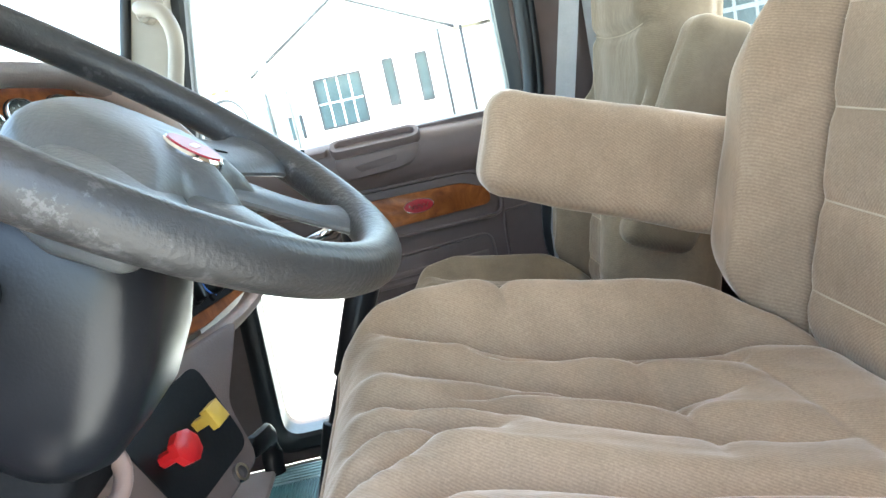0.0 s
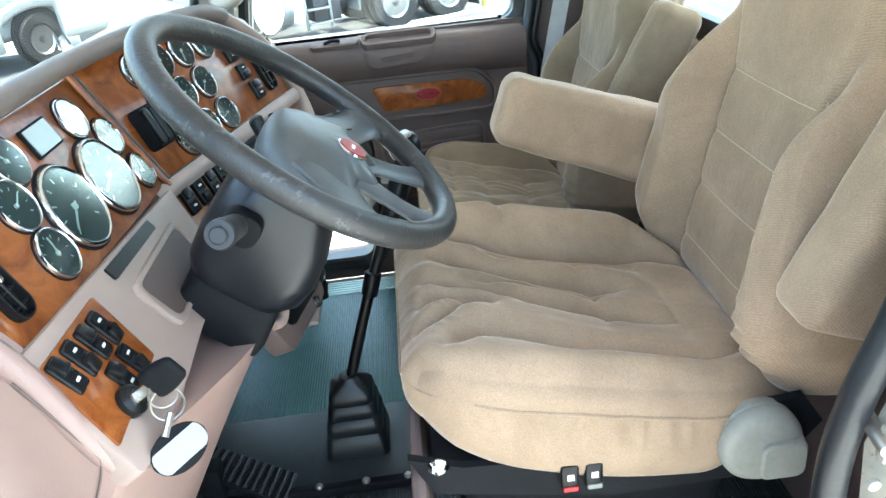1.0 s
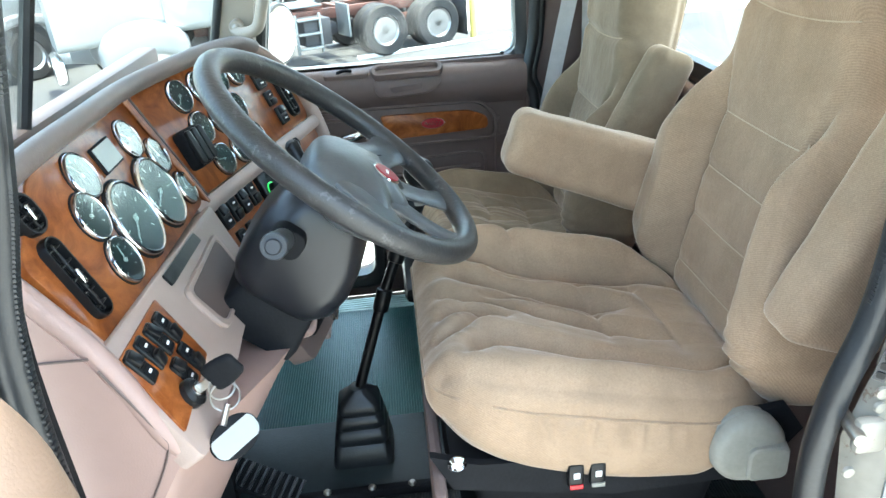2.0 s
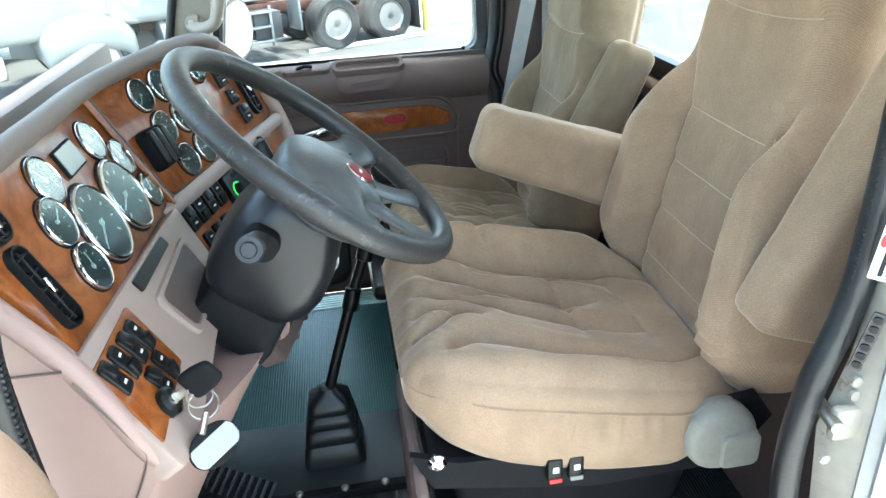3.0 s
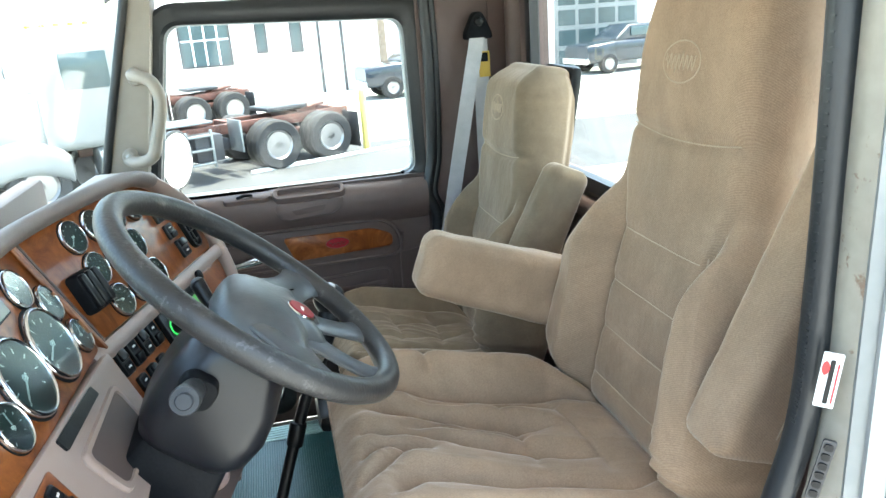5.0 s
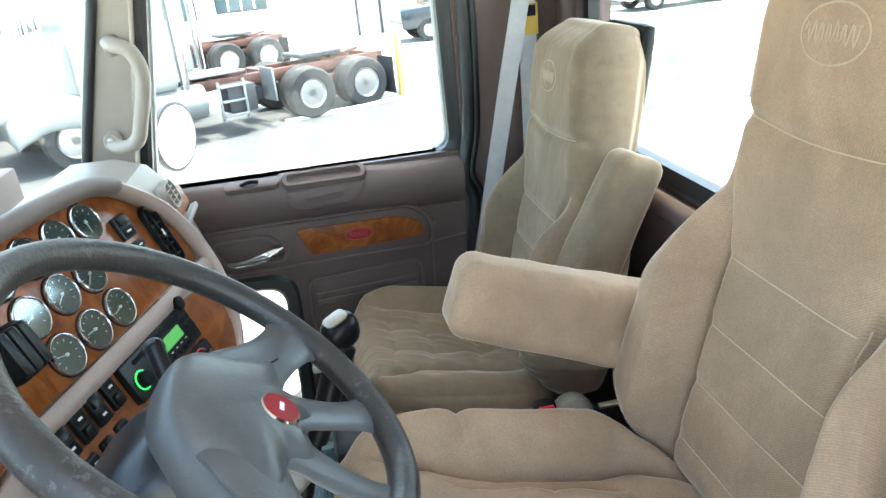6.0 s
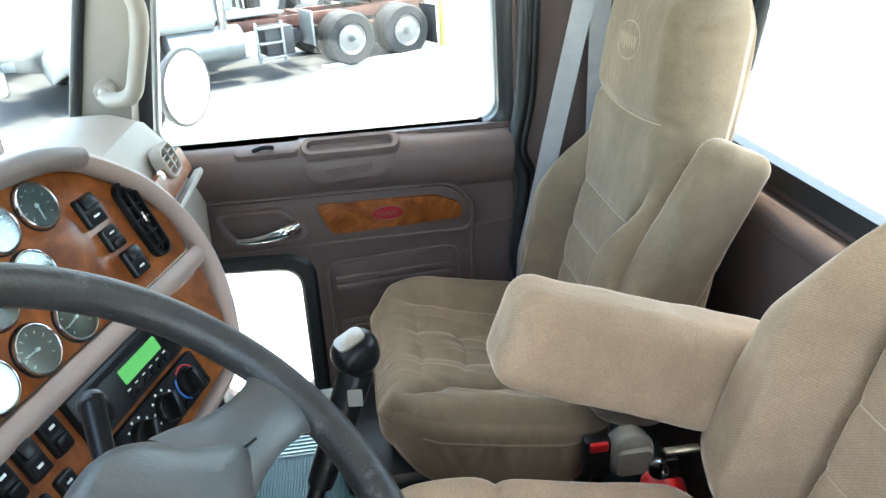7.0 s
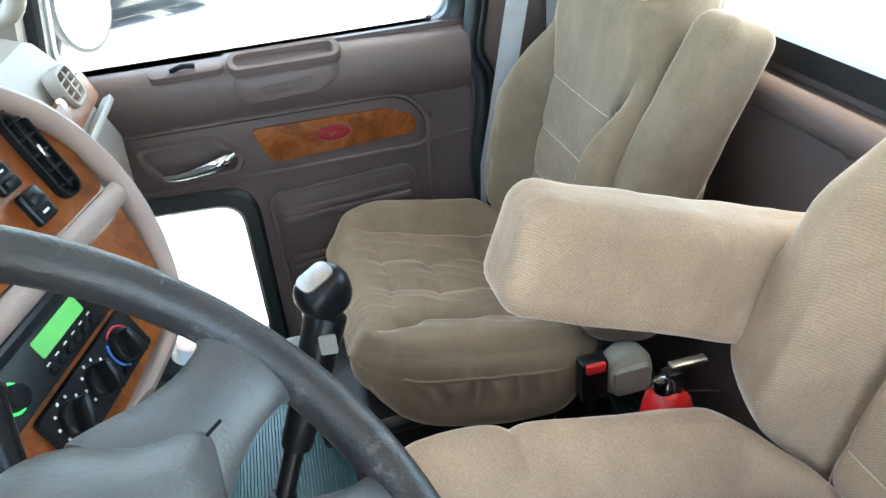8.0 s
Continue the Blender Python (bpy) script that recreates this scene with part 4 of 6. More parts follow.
# lower part under the gauges, with recesses, key panel and side
kn = round_poly(on(MK, [(0.165, 0.825), (0.66, 0.800), (0.60, 0.69), (0.415, 0.685), (0.315, 0.680), (0.150, 0.685)]), 0.012)
part("lower_panel", slab(kn, -0.03, 0.0, MK, 0.006), TAUPE, dash, "taupe plastic lower panel")
part("key_panel", slab(round_poly(on(MK, [(0.178, 0.806), (0.320, 0.804), (0.308, 0.724), (0.160, 0.717)]), 0.004), -0.002, 0.003, MK, 0.001), BURL, dash, "burl veneer switch panel")
for k, y in enumerate((0.194, 0.226, 0.258, 0.288)):
    rocker(MK, y, 0.785 - 0.002 * k, 0.024, 0.046, 4, k % 2 == 0)
for k, y in enumerate((0.241, 0.275)):
    rocker(MK, y, 0.742, 0.024, 0.042, 4, k == 0)
part("slot", slab(round_poly(on(MK, [(0.375, 0.809), (0.53, 0.802), (0.53, 0.788), (0.375, 0.793)]), 0.004), -0.002, 0.0035, MK), BLACK, dash, "dark glossy slot")
part("recess_frame", rim_frame(round_poly(on(MK, [(0.375, 0.778), (0.585, 0.778), (0.565, 0.708), (0.385, 0.708)]), 0.02, 5), round_poly(on(MK, [(0.395, 0.770), (0.572, 0.770), (0.555, 0.715), (0.402, 0.715)]), 0.016, 5), -0.002, 0.0055, MK, 0.003), TAUPE, dash)
# dark sheet laid on the panel in place of the hollow's shade
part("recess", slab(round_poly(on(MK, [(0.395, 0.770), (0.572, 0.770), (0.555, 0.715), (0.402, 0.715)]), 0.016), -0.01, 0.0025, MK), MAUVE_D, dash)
side = [(-1.10, 0.40), (-1.10, 0.985), (-0.925, 0.985), (-0.885, 0.93), (-0.815, 0.823), (-0.748, 0.684), (-0.80, 0.60), (-0.95, 0.40)]
part("side_panel", loft([[Vector((x, y, z)) for x, z in side] for y in (0.152, 0.20)]), PINK, dash, "flat rose-beige plastic side panel")
part("side_seam", tube([(-1.08, 0.151, 0.835), (-0.812, 0.151, 0.830)], 0.0015, 6), MAUVE, dash)
part("side_seam", tube(smooth_path([(-0.806, 0.151, 0.815), (-0.765, 0.151, 0.73), (-0.760, 0.151, 0.700), (-0.80, 0.151, 0.62), (-0.90, 0.151, 0.45)], 5), 0.0014, 6), MAUVE, dash)
part("edge_round", tube(smooth_path([(-0.90, 0.165, 0.955), (-0.815, 0.168, 0.828), (-0.750, 0.166, 0.692), (-0.735, 0.22, 0.676), (-0.735, 0.31, 0.676)], 6), 0.014, 10), PINK, dash)
# knee panel: slopes forward and down from the key panel and the column
knee = []
for k in range(12):
    t = k / 11
    zl, zr = 0.690 - 0.60 * t, 0.618 - 0.53 * t
    xl, xr = -0.742 - 0.24 * t ** 0.9, -0.648 - 0.33 * t ** 0.95
    yl, yr = 0.165, 0.545 - 0.03 * t
    row = []
    for a, dx in ((0.0, -0.012), (0.05, 0.0), (0.30, 0.010), (0.55, 0.014), (0.80, 0.010), (0.93, 0.0), (1.0, -0.02)):
        row.append(Vector((xl + (xr - xl) * a + dx, yl + (yr - yl) * a, zl + (zr - zl) * a)))
    row += [Vector((xr - 0.10, yr, zr)), Vector((xl - 0.12, yl, zl))]
    knee.append(row)
part("knee_panel", loft(knee), PINK, dash, "rose-beige plastic knee panel", 50)
part("knee_lip", tube(smooth_path([(-0.650, 0.505, 0.622), (-0.640, 0.525, 0.618), (-0.640, 0.548, 0.640), (-0.665, 0.556, 0.69)], 5), 0.008, 10), PINK, dash)
# brake-valve console under the centre panel
cons = [(0.655, 0.64), (1.00, 0.628), (0.87, 0.55), (0.845, 0.475), (0.665, 0.46)]
part("valve_console", slab(round_poly(on(MC, cons), 0.02), -0.05, -0.006, MC, 0.008), MAUVE, dash, "mauve plastic console below the radio")
part("valve_recess", slab(round_poly(on(MC, [(0.70, 0.605), (0.865, 0.612), (0.845, 0.50), (0.70, 0.49)]), 0.02), -0.02, -0.0035, MC), BLACK, dash)
for nm, mt, y, z, r, l, lab in (("trailer_valve_knob", RED, 0.728, 0.552, 0.020, 0.038, "red octagonal push-pull knob"), ("parking_valve_knob", YELLOW, 0.798, 0.556, 0.019, 0.034, "yellow square push-pull knob")):
    o = MC @ Vector((*spot(MC, y, z), 0))
    part(nm, lathe([(r * 0.45, -0.01), (r * 0.45, l * 0.6), (r, l * 0.7), (r, l), (r * 0.7, l * 1.08)], o, NC, 8 if mt is RED else 4), mt, dash, lab)
part("pedal_hinge", box((-0.92, 0.76, 0.10), (0.05, 0.05, 0.09), 0.01), MATTE, dash)
part("lighter", lathe([(0.012, -0.008), (0.012, 0.004), (0.008, 0.004), (0.008, -0.004)], MC @ Vector((*spot(MC, 0.80, 0.482), -0.004)), NC, 16), CHROME, dash, "chrome-ringed lighter socket")
cup = thing("cup_holder", "glossy black folding cup holder under the dashboard", "cup holder")
part("back_plate", box((-0.735, 0.985, 0.40), (0.02, 0.13, 0.13), 0.01), MATTE, cup)
part("arm", tube(smooth_path([(-0.73, 0.935, 0.44), (-0.67, 0.935, 0.445), (-0.655, 0.96, 0.44), (-0.652, 1.02, 0.425), (-0.66, 1.045, 0.40), (-0.665, 1.045, 0.345)], 6), 0.011, 10, flat=1.6, normal=(0, 0, 1)), BLACK, cup)
part("tray", box((-0.70, 0.985, 0.350), (0.075, 0.115, 0.014), 0.006), TAUPE, cup)

key = thing("ignition_key", "ignition key with a black head in the lock", "key")
ko = MK @ Vector((*spot(MK, 0.218, 0.726), 0.0))
part("lock", lathe([(0.0185, -0.002), (0.018, 0.010), (0.013, 0.014), (0.010, 0.014)], ko, NK, 20), BLACK, key, "black lock barrel")
part("barrel", lathe([(0.010, 0.010), (0.009, 0.017)], ko, NK, 16), CHROME, key)
part("blade", box((0, 0, 0.026), (0.003, 0.012, 0.026), 0.001, basis(ko, UL, NK.cross(UL), NK)), STEEL, key)
part("head", cushion((0.0055, 0.019, 0.022), 0.0055, (4, 10, 10), lambda p, q: basis(ko, UL, NK.cross(UL), NK) @ Vector((p.x, p.y * (1 - 0.12 * q.z) * (1 - 0.18 * q.z * q.z), p.z + 0.054))), MATTE, key, "black plastic key head")
kh = ko + NK * 0.060 + Vector((-0.014, -0.002, -0.006))
kn_ = Vector((0.42, -0.80, 0.42)).normalized()
ku_ = Vector((0.80, 0.42, 0)).normalized()
ring_m = basis(kh + Vector((0.004, 0.0, -0.018)), ku_, kn_.cross(ku_), kn_)
for k, (dz, r) in enumerate(((0.0, 0.015), (-0.012, 0.017))):
    part("ring", tube([ring_m @ Vector((r * math.cos(a), dz + r * math.sin(a), 0.002 * math.sin(a + k))) for a in [2 * math.pi * q / 24 for q in range(24)]], 0.0013, 6, closed=True), STEEL, key, "steel split ring")
fm = ring_m @ pose(-0.004, -0.060, 0.004, 0, 8, 18)
part("fob", slab([(0.032 * math.cos(a), 0.024 * math.sin(a)) for a in [2 * math.pi * q / 32 for q in range(32)]], -0.002, 0.002, fm, 0.001), MATTE, key, "oval dark fob")
part("fob_label", slab([(max(-0.03, min(0.03, 0.031 * math.cos(a))), max(-0.015, min(0.013, 0.023 * math.sin(a)))) for a in [2 * math.pi * q / 32 for q in range(32)]], 0.0021, 0.0031, fm), mat("grey_paper", (0.27, 0.275, 0.27), 0.6, var=0.06), key, "pale paper label")
part("fob_link", tube([ring_m @ Vector((0.0, -0.022, 0)), fm @ Vector((-0.004, 0.020, 0.002))], 0.004, 8), STEEL, key)

# ---- steering column and wheel ----
AX = Vector((math.sin(radians(40.2)), 0, math.cos(radians(40.2))))
WU = Vector((0, 1, 0))
WV = AX.cross(WU)
WC = Vector((-0.545, 0.497, 0.917))
MW = basis(WC, WU, WV, AX)
col = thing("steering_column", "blue-black plastic steering column shroud with a thick stalk", "steering column")
rings = []
for d, w, h, o in ((-0.045, 0.050, 0.046, 0), (-0.058, 0.062, 0.056, 0), (-0.085, 0.072, 0.070, 0.0), (-0.13, 0.079, 0.082, 0.004), (-0.175, 0.081, 0.086, 0.008), (-0.212, 0.077, 0.082, 0.008), (-0.235, 0.068, 0.070, 0.006), (-0.245, 0.052, 0.055, 0.004)):
    rings.append([MW @ Vector((x, y - o, d)) for x, y in rrect(2 * w, 2 * h, 0.040, 6, 0, -0.024)])
part("shroud", loft(rings), SHROUD, col, "blue-black moulded shroud", 45)
rings = []
for d, w, h in ((-0.215, 0.058, 0.052), (-0.236, 0.066, 0.062), (-0.292, 0.070, 0.070), (-0.312, 0.070, 0.068)):
    rings.append([MW @ Vector((x, y, d)) for x, y in rrect(2 * w, 2 * h, 0.014, 4, 0.010, -0.034)])
part("lower_cover", loft(rings), MATTE, col, "matt black lower cover")
sb, st = Vector((-0.635, 0.425, 0.828)), Vector((-0.637, 0.320, 0.861))
ax = (st - sb).normalized()
part("stalk_boss", slab(rrect(0.044, 0.050, 0.016, 4), -0.01, 0.012, basis(sb + Vector((0, -0.015, 0)), AX, Vector((AX.z, 0, -AX.x)), Vector((0, -1, 0))), 0.004), MATTE, col)
stalk = part("stalk", lathe([(0.013, 0), (0.013, 0.035), (0.0155, 0.040), (0.0160, 0.055), (0.0160, 0.084), (0.0175, 0.087), (0.0180, 0.106), (0.0165, 0.110)], sb, ax, 24), DGREY, col, "thick dark stalk with a turning end")
part("stalk_button", lathe([(0.0105, 0.106), (0.0105, 0.113), (0.009, 0.115)], sb, ax, 20), DGREY, stalk, "grey push button")
lv = smooth_path([(-0.600, 0.560, 0.835), (-0.612, 0.600, 0.846), (-0.628, 0.640, 0.860), (-0.645, 0.684, 0.878)], 5)
lever = part("hand_valve_lever", tube(lv, [0.006 + 0.004 * k / 15 for k in range(len(lv))], 12, flat=1.35, normal=AX), BLACK, col, "black hand lever")
part("lever_end", lathe([(0.0125, -0.004), (0.0125, 0.002), (0.010, 0.007), (0.003, 0.010)], lv[-1], lv[-1] - lv[-3], 20), DGREY, lever, "rounded grey lever end")

wheel = thing("steering_wheel", "worn dark grey four-spoke steering wheel", "steering wheel")
R, rt = 0.2145, 0.0172
ring = [MW @ Vector((R * math.cos(a), R * math.sin(a), 0)) for a in [2 * math.pi * k / 96 for k in range(96)]]
part("rim", tube(ring, rt, 16, closed=True), WHEEL, wheel, "worn vinyl wheel rim")
ML_W = MW @ Matrix.Rotation(radians(4), 4, "Z")
for a, wide, thin in ((-29, 0.036, 0.27), (-151, 0.036, 0.27), (-69, 0.026, 0.30), (-111, 0.026, 0.30)):
    c, sn = math.cos(radians(a)), math.sin(radians(a))
    pts = smooth_path([ML_W @ Vector((r * c, r * sn, h)) for r, h in ((0.070, -0.020), (0.110, -0.016), (0.145, -0.014), (0.180, -0.010), (R + 0.002, -0.002))], 5)
    part("spoke", tube(pts, [wide * (1.0 + 0.30 * step(k / 20, 0.35, 0.0) - 0.12 * bell(k / 20, 0.60, 0.25) + 0.40 * step(k / 20, 0.78, 1.0)) for k in range(len(pts))], 18, flat=thin, normal=AX), PAD, wheel)

# horn pad: a domed shield with roots for the four spokes
shield = [(0.0, 0.046), (0.048, 0.040), (0.082, 0.014), (0.105, -0.018), (0.122, -0.044), (0.122, -0.074), (0.090, -0.080), (0.060, -0.086), (0.052, -0.112), (0.034, -0.122), (0.016, -0.104)]
shield = shield + [(0.0, -0.098)] + [(-x, y) for x, y in shield[:0:-1]]
edge = [p.to_2d() for p in smooth_path([(x, y, 0) for x, y in shield], 5, True)]
rings = []
for f, h in ((0.90, -0.052), (0.985, -0.046), (1.0, -0.030), (0.99, -0.018), (0.955, -0.009), (0.89, -0.002), (0.78, 0.004), (0.62, 0.009), (0.42, 0.012), (0.20, 0.0135), (0.02, 0.014)):
    rings.append([ML_W @ Vector((p.x * f, -0.022 + (p.y + 0.022) * f, h - 0.006 - 0.012 * bell(p.y * f, -0.01, 0.035) * bell(abs(p.x) * f, 0.10, 0.03) + 0.004 * bell(p.y * f, -0.065, 0.03) * bell(p.x * f, 0, 0.04))) for p in edge])
part("hub_pad", loft(rings), PAD, wheel, "leather-grained horn pad", 60)
part("pad_seam", tube([ML_W @ Vector((0.075 + 0.04 * k / 8, -0.050 - 0.003 * k, -0.006)) for k in range(9)], 0.0012, 5), MATTE, wheel)
bo = MW @ Vector((-0.002, -0.064, 0.0060))
part("badge", lathe([(0.023, -0.01), (0.023, 0.001), (0.021, 0.003), (0.020, 0.003)], bo, AX, 26), CHROME, wheel, "round red and silver badge")
part("badge_field", lathe([(0.0202, 0.002), (0.0196, 0.0042)], bo, AX, 24), REDBADGE, wheel)
part("badge_mark", move(box((0, 0, 0.0045), (0.013, 0.005, 0.001), 0.002), basis(bo, WU, WV, AX)), INK, wheel)

# ---- gear lever ----
gear = thing("gear_lever", "black gear lever with a stepped rubber boot and a glossy knob", "gear lever")
gb = Vector((-0.618, 0.880, 0.056))
rings = []
for z, w, d in ((0.0, 0.150, 0.140), (0.012, 0.150, 0.140), (0.055, 0.138, 0.126), (0.062, 0.125, 0.115), (0.070, 0.134, 0.122), (0.098, 0.126, 0.114), (0.105, 0.110, 0.100), (0.112, 0.120, 0.110), (0.136, 0.112, 0.102), (0.143, 0.098, 0.090), (0.150, 0.106, 0.096), (0.172, 0.100, 0.085), (0.195, 0.055, 0.050), (0.206, 0.040, 0.040)):
    rings.append([gb + Vector((x * 0.94 + 0.02 * z, y * 0.94, z * 0.90)) for x, y in rrect(w, d, 0.018, 4)])
part("boot", loft(rings), RUBBER, gear, "stepped black rubber boot", 50)
g0, g1, g2 = Vector((-0.614, 0.882, 0.22)), Vector((-0.535, 0.915, 0.44)), Vector((-0.440, 0.968, 0.655))
part("shaft", tube(smooth_path([g0, g1, g2], 6), 0.0125, 12), BLACK, gear)
part("collar", cyl(g1 - Vector((0.008, 0.004, 0.025)), g1 + Vector((0.008, 0.004, 0.025)), 0.018, 0.018, 14, 0.004), BLACK, gear)
gd = (g2 - g1).normalized()
part("sleeve", cyl(g2 - gd * 0.15, g2 + gd * 0.028, 0.019, 0.0255, 18, 0.004), BLACK, gear)
gk = part("knob", cushion((0.033, 0.028, 0.032), 0.027, (14, 12, 12), lambda p, q: g2 + Vector((0.013, 0.012, 0.047)) + pose(0, 0, 0, 8, -18, 25).to_3x3() @ Vector((p.x * (1 + 0.12 * q.z), p.y * (1 + 0.05 * q.z), p.z))), BLACK, gear, "glossy black knob")
part("shift_plate", slab(rrect(0.042, 0.030, 0.010, 4), 0.0, 0.0030, Matrix.Translation(g2 + Vector((0.013, 0.012, 0.047))) @ pose(0, 0, 0, 8, -18, 25) @ Matrix.Translation((0, 0, 0.0305)), 0.001), STEEL, gk, "small metal gear pattern plate")
part("tag", slab(rrect(0.020, 0.024, 0.003, 3), 0, 0.003, Matrix.Translation(g2 + Vector((0.006, -0.024, 0.002))) @ pose(0, 0, 0, 78, 0, -8)), GREYP, gk, "pale square tag")
part("range_lever", box((-0.468, 0.972, 0.645), (0.034, 0.022, 0.012), 0.004), GREYP, gear)

pedal = thing("accelerator_pedal", "black ribbed rubber accelerator pedal on the floor", "pedal")
PM = Matrix.Translation((-0.845, 0.775, 0.085)) @ pose(0, 0, 0, 0, 22, -14)
part("plate", box((0, 0, 0), (0.20, 0.085, 0.012), 0.004, PM), MATTE, pedal)
for k in range(11):
    part("rib", box((-0.088 + 0.0175 * k, 0, 0.008), (0.008, 0.078, 0.005), 0.0015, PM, 1), RUBBER, pedal)
part("foot", box((0.06, 0, -0.02), (0.04, 0.05, 0.03), 0.004, PM), MATTE, pedal)


# ---- seats ----
def creased(qx, qy, line, wide):
    """How deep a point lies in a sharp fold that follows a line and dies out at its ends."""
    best, n = 0.0, len(line) - 1
    for i, ((ax, ay), (bx, by)) in enumerate(zip(line, line[1:])):
        dx, dy = bx - ax, by - ay
        t = max(0.0, min(1.0, ((qx - ax) * dx + (qy - ay) * dy) / (dx * dx + dy * dy)))
        d = math.hypot(qx - ax - t * dx, qy - ay - t * dy)
        if d < wide * 9:
            s = (i + t) / n
            best = max(best, (0.95 * math.exp(-d / (0.8 * wide)) + 0.55 * math.exp(-(d / (2.4 * wide)) ** 2)) * min(1.0, 5 * s + 0.05, 5 * (1 - s) + 0.05))
    return best


# folds of a sat-in cushion: line over the top (front to rear, near to far), depth, width
FOLDS = (
    (((-0.88, 0.66), (-0.3, 0.53), (0.4, 0.50), (0.98, 0.58)), 0.0203, 0.040),
    (((0.88, -0.72), (0.3, -0.68), (-0.15, -0.60), (-0.45, -0.50), (-0.66, -0.56), (-0.78, -0.84)), 0.0150, 0.034),
    (((-0.85, 0.34), (-0.3, 0.24), (0.40, 0.08)), 0.0145, 0.045),
    (((-0.88, 0.00), (-0.55, 0.05), (-0.2, -0.10), (0.55, -0.30)), 0.0159, 0.040),
    (((-0.94, -0.25), (-0.7, -0.13), (-0.4, -0.22)), 0.0130, 0.035),
    (((-0.5, 0.42), (0.1, 0.38), (0.6, 0.34)), 0.0087, 0.030),
    (((-0.94, -0.62), (-0.72, -0.30), (-0.5, -0.16)), 0.0101, 0.030),
    (((-0.60, 0.14), (-0.1, 0.10), (0.2, -0.02)), 0.0101, 0.030),
    (((0.10, -0.50), (0.16, 0.0), (0.14, 0.46)), 0.0028, 0.030),
    (((0.52, -0.55), (0.56, 0.0), (0.52, 0.48)), 0.0028, 0.030),
    (((-0.30, 0.95), (-0.28, 0.62)), 0.0043, 0.025),
)

# a flatter, quilted cushion
FOLDS = tuple((tuple((p.x, p.y) for p in smooth_path([(x, y, 0) for x, y in line], 4)), dep, wide) for line, dep, wide in FOLDS)
QUILT = (
    (((-0.88, 0.66), (-0.3, 0.56), (0.4, 0.52), (0.98, 0.58)), 0.0110, 0.040),
    (((0.85, -0.62), (0.2, -0.55), (-0.35, -0.52), (-0.62, -0.62), (-0.80, -0.85)), 0.0100, 0.034),
    (((-0.70, 0.20), (0.0, 0.16), (0.80, 0.18)), 0.0040, 0.030),
    (((-0.75, -0.22), (0.0, -0.20), (0.80, -0.16)), 0.0040, 0.030),
    (((-0.20, -0.50), (-0.16, 0.0), (-0.20, 0.50)), 0.0045, 0.030),
    (((0.30, -0.50), (0.33, 0.0), (0.30, 0.48)), 0.0045, 0.030),
    (((-0.62, -0.50), (-0.52, 0.0), (-0.62, 0.50)), 0.0050, 0.035),
)


